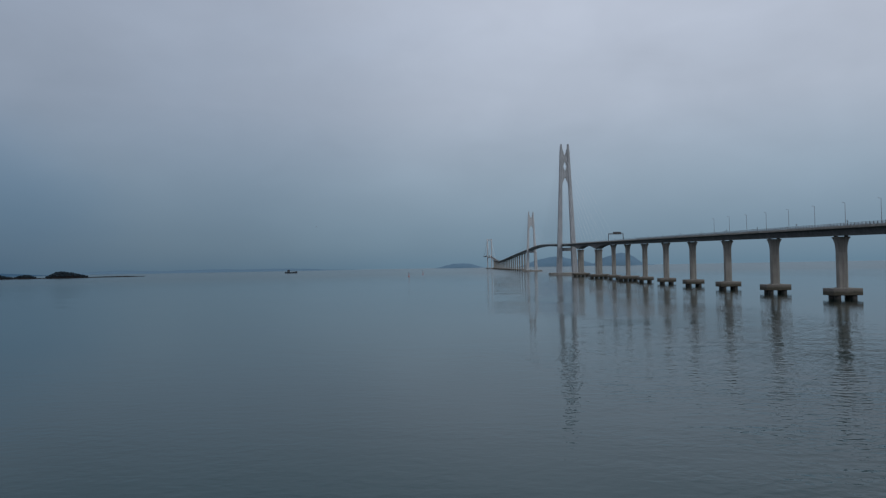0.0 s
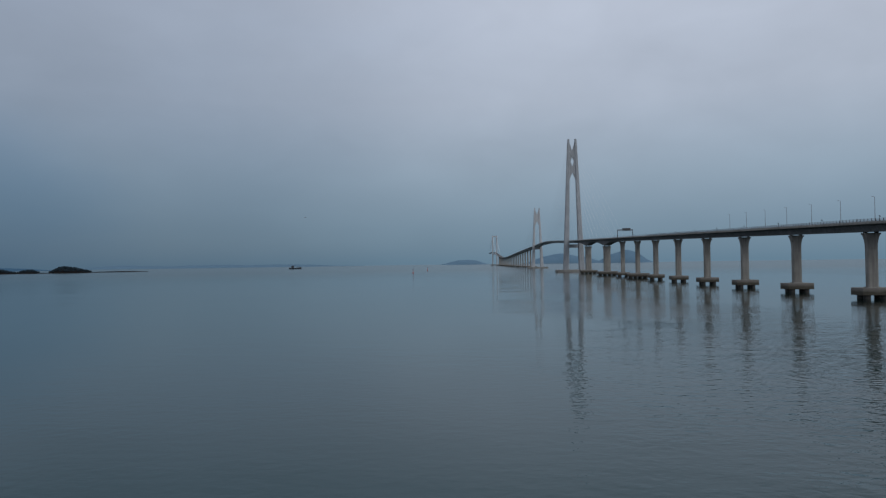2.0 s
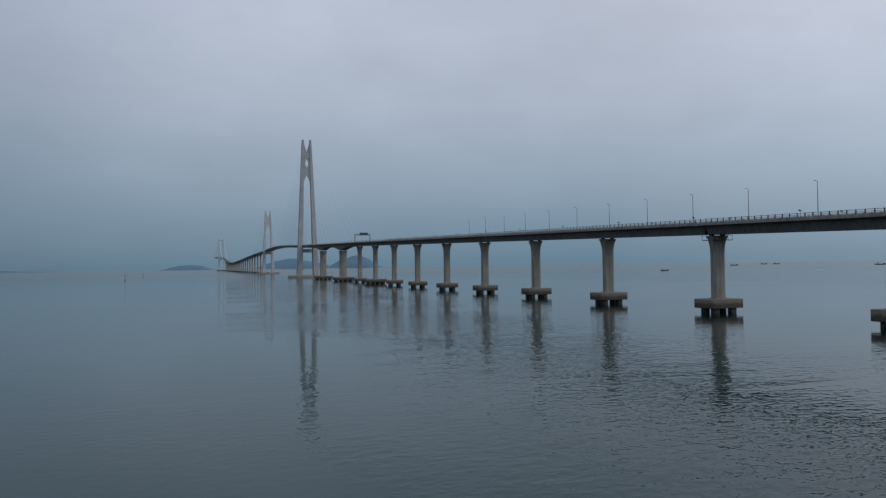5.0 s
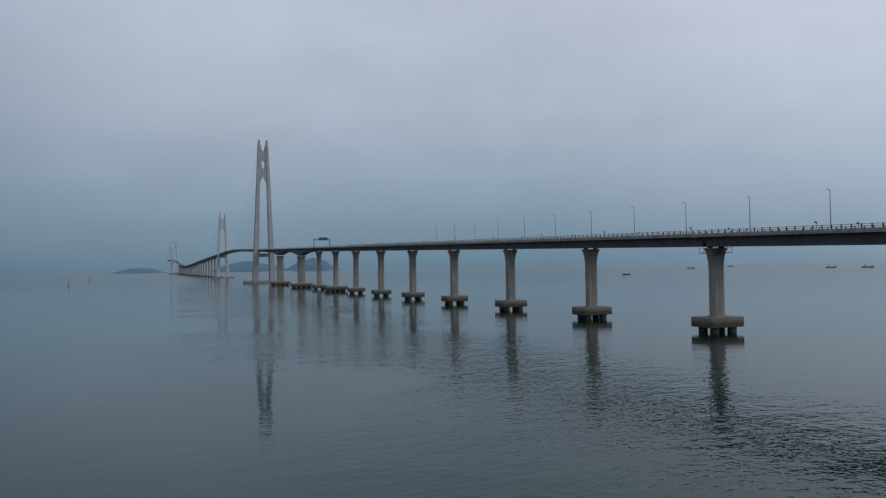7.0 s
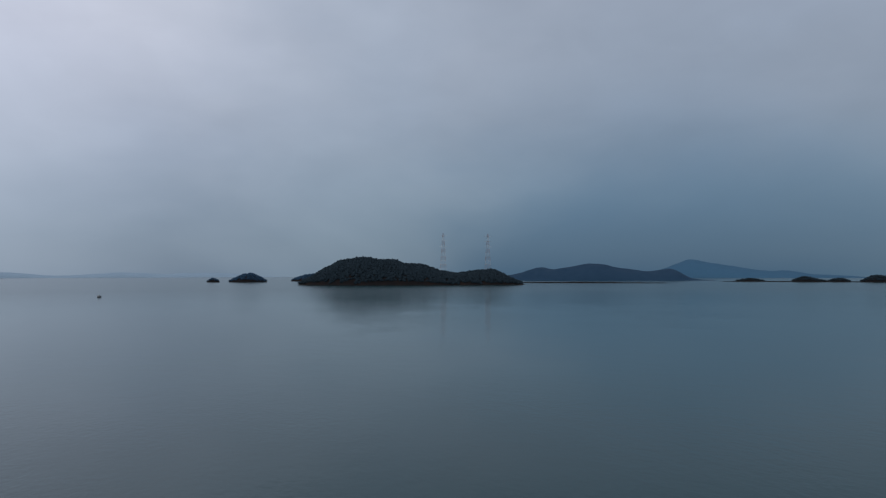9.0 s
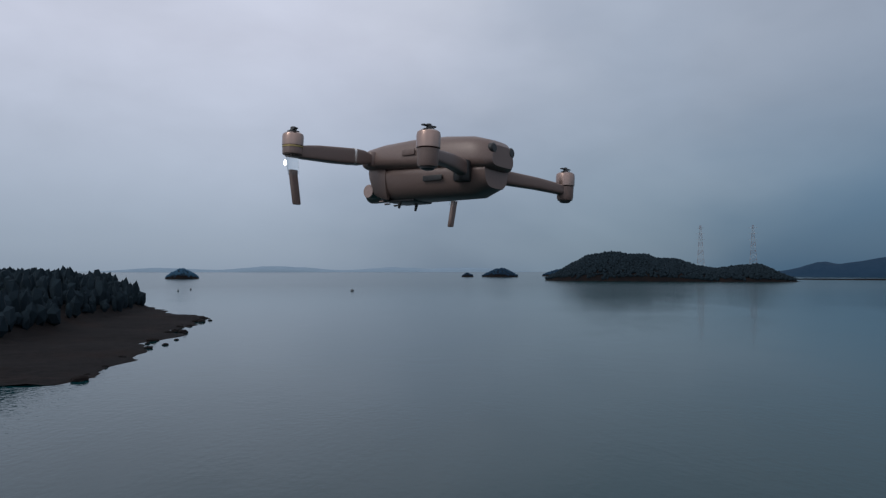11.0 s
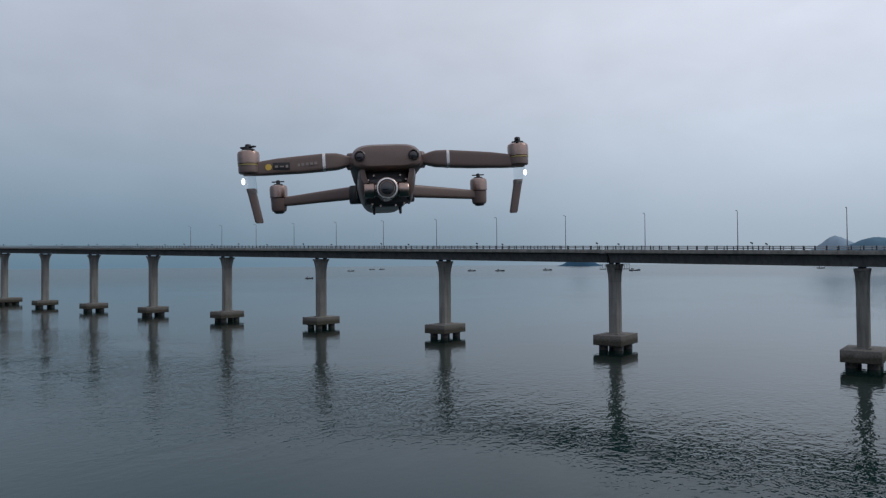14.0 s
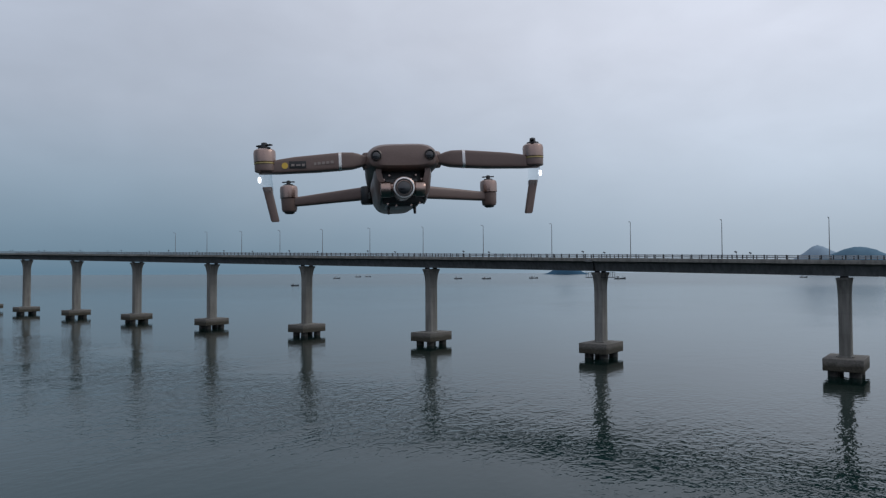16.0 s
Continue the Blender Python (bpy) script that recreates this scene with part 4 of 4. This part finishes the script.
    dp("yoke", box(0, 26, 8, 34, 8, 8, 2), m_black, gim)
    dp("lens_barrel", lathe([(11.4, 24), (11.6, 4), (11.2, -1.5), (10.2, -2.2), (9.0, -1.6)], 32, "Y"), m_can, gim)
    dp("lens_ring", lathe([(10.6, 0), (10.6, -2.6), (9.3, -2.8), (8.8, -0.5), (8.8, 0.4)], 32, "Y"), m_silver, gim)
    dp("lens_front", lathe([(8.9, 1.5), (8.9, -2.0), (6.6, -1.8)], 28, "Y"), m_black, gim)
    dp("lens_glass", lathe([(6.6, 0), (6.4, -2.1), (4.4, -2.9), (1.5, -3.3)], 28, "Y"), m_lens, gim)
    dp("lens_trim", lathe([(7.7, 0), (7.7, -2.2), (7.2, -2.3), (7.2, 0)], 28, "Y"), m_can, gim)
    gim.location.x = -0.0022
    # arms, motors, legs
    for sx in (-1, 1):
        # front arm: from the shoulder to the motor
        raise_z = 2.6
        stations = [(33, 33, 30.5, 5.6, 5.5), (40, 32, 30.6, 5.0, 6), (46, 31, 30.6, 7.0, 7.2), (52, 30, 30.4, 8.4, 8), (62, 29, 30.0, 8.9, 8), (67, 28.6, 29.6, 9.0, 8), (90, 26, 27.7, 8.8, 7.5), (112, 23.4, 26.2, 8.1, 7), (126, 22, 24.8, 7.3, 6.5), (134, 21, 23.9, 6.5, 6), (146, 20, 23.2, 5.8, 6)]
        rings = []
        for x, y, z, hz, hy in stations:
            rings.append([(sx * x, y + px, z + pz + raise_z) for px, pz in oval(hy, hz, 6.5, 28)])
        arm = dp("front_arm", loft(rings), m_shell)
        dp("hinge", lathe([(5.0, 22), (6.2, 24), (6.2, 37), (5.0, 39)], 20, "Z", (sx * 36, 34, raise_z)), m_shell, arm)
        band = [[(sx * x, y + px, z + pz + raise_z) for px, pz in oval(hy + 0.25, hz + 0.25, 6.5, 28)] for x, y, z, hz, hy in ((63.6, 28.9, 29.95, 8.95, 8), (66.6, 28.6, 29.65, 9.05, 8))]
        dp("silver_band", loft(band), m_silver, arm)
        if sx < 0:
            dp("warning_mark", lathe([(3.2, 16.4), (3.2, 15.2)], 20, "Y", (-121.0, 0, 27.6)), m_yellow, arm, "round yellow warning print")
            dp("warning_label", box(-108.2, 16.3, 28.4, 17, 0.8, 7.5, 0.2), m_black, arm, "black warning label")
            for bx, bw, bh in ((-113, 3.2, 2.2), (-107.5, 4.2, 1.4), (-102.5, 2.6, 2.6)):
                dp("warning_print", box(bx, 15.8, 28.0, bw, 0.4, bh), m_print, arm)
            for k in range(5):
                dp("printed_bar", box(-91 + 4.4 * k, 18.55, 29.4 + 0.35 * k, 3.0, 0.4, 2.8), m_print, arm, "pale printed bar")
        mx, my = sx * 141, 20
        pod = dp("motor_pod", lathe([(9.6, 19.5), (10.4, 20.5), (10.6, 25), (10.2, 27.5)], 28, "Z", (mx, my, raise_z)), m_shell)
        motor = dp("motor", lathe([(9.6, 28.6), (11.0, 29.4), (11.2, 38.5), (10.6, 41.2), (8.5, 42.8), (4, 43.2)], 32, "Z", (mx, my, raise_z)), m_can)
        dp("motor_ring", lathe([(10.6, 27), (10.9, 27.3), (10.9, 28.6), (10.4, 28.8)], 28, "Z", (mx, my, raise_z)), m_gold, motor)
        prop = dp("propeller_hub", lathe([(6.5, 43.2), (6.5, 44.7), (3.4, 45.2), (3.0, 49.2), (1.5, 49.8)], 16, "Z", (mx, my, raise_z)), m_black)
        for a in (20, 200):
            t = pose(mx, my, 46.7 + raise_z, 0, 0, a + 50 * sx)
            bl = bmesh.new()
            add_box(bl, 4.8, 0, 0, 8, 4.2, 1.6, 0.5)
            bmesh.ops.transform(bl, matrix=t, verts=bl.verts[:])
            dp("blade_root", bl, m_black, prop)
        # clear light cover and leg
        dp("light_cover", loft([[(mx + px + sx * ox, my + py, z + raise_z) for px, py in oval(hx, 5.5, 2.6, 20)] for z, hx, ox in ((19.5, 6.5, 0), (12, 6.2, -0.4), (3, 5.4, -2), (-1, 4.8, -2.5))]), m_clear, root, "frosted clear light cover")
        dp("led", lathe([(0.3, -3.2), (1.3, -2.4), (1.7, 0), (1.3, 2.4), (0.3, 3.2)], 16, "Z", (mx + sx * 5.6, my - 4.2, 11.0 + raise_z)), m_led, root, "bright white position light")
        dp("landing_leg", loft([[(mx + px - sx * ox, my + py, z + raise_z) for px, py in oval(hx, 3.0, 4.0, 16)] for z, hx, ox in ((4, 4.4, 1.5), (0, 4.5, 2.0), (-18, 4.3, 5.6), (-30, 4.2, 8.0), (-31.5, 3.4, 8.2))]), m_shell)
        # rear arm
        stations = [(26, 158, 13.0, 8.0, 6), (40, 165, 12.6, 8.0, 6.5), (80, 181, 10.6, 7.0, 6), (110, 190, 8.6, 6.2, 5.6), (130, 194, 7.4, 5.6, 5.4)]
        rings = [[(sx * x, y + px, z + pz) for px, pz in oval(hy, hz, 4.5, 20)] for x, y, z, hz, hy in stations]
        rarm = dp("rear_arm", loft(rings), m_shell)
        dp("arm_joint", lathe([(8.5, -1), (9.5, 1), (9.5, 19), (8.5, 21)], 20, "Z", (sx * 31, 160, 0)), m_black, rarm)
        mx, my = sx * 129, 194
        dp("motor_pod", lathe([(5.5, -5), (8.6, -4), (9.6, -1), (9.8, 6), (10.2, 12)], 28, "Z", (mx, my, 0)), m_shell)
        motor = dp("motor", lathe([(9.8, 12.6), (11.0, 13.2), (11.2, 24), (10.6, 27.4), (8.5, 29), (4, 29.4)], 32, "Z", (mx, my, 0)), m_can)
        dp("pod_foot", lathe([(4, -7), (6.4, -6), (6.8, -3.5)], 20, "Z", (mx, my, 0)), m_black)
        prop = dp("propeller_hub", lathe([(5.5, 29.4), (5.5, 30.6), (2.6, 31), (2.4, 35), (1.2, 35.6)], 16, "Z", (mx, my, 0)), m_black)
        for a in (-10, 170):
            bl = bmesh.new()
            add_box(bl, 4.4, 0, 0, 7, 3.6, 1.4, 0.5)
            bmesh.ops.transform(bl, matrix=pose(mx, my, 33.5, 0, 0, a), verts=bl.verts[:])
            dp("blade_root", bl, m_black, prop)
    return tagged(root, "hovering taupe folding camera drone with lit front lights", "drone")


flyer = drone()
flyer.matrix_basis = pose(-153.9520, -68.0370, 20.3776, 0.0, -2.4, -44.9)
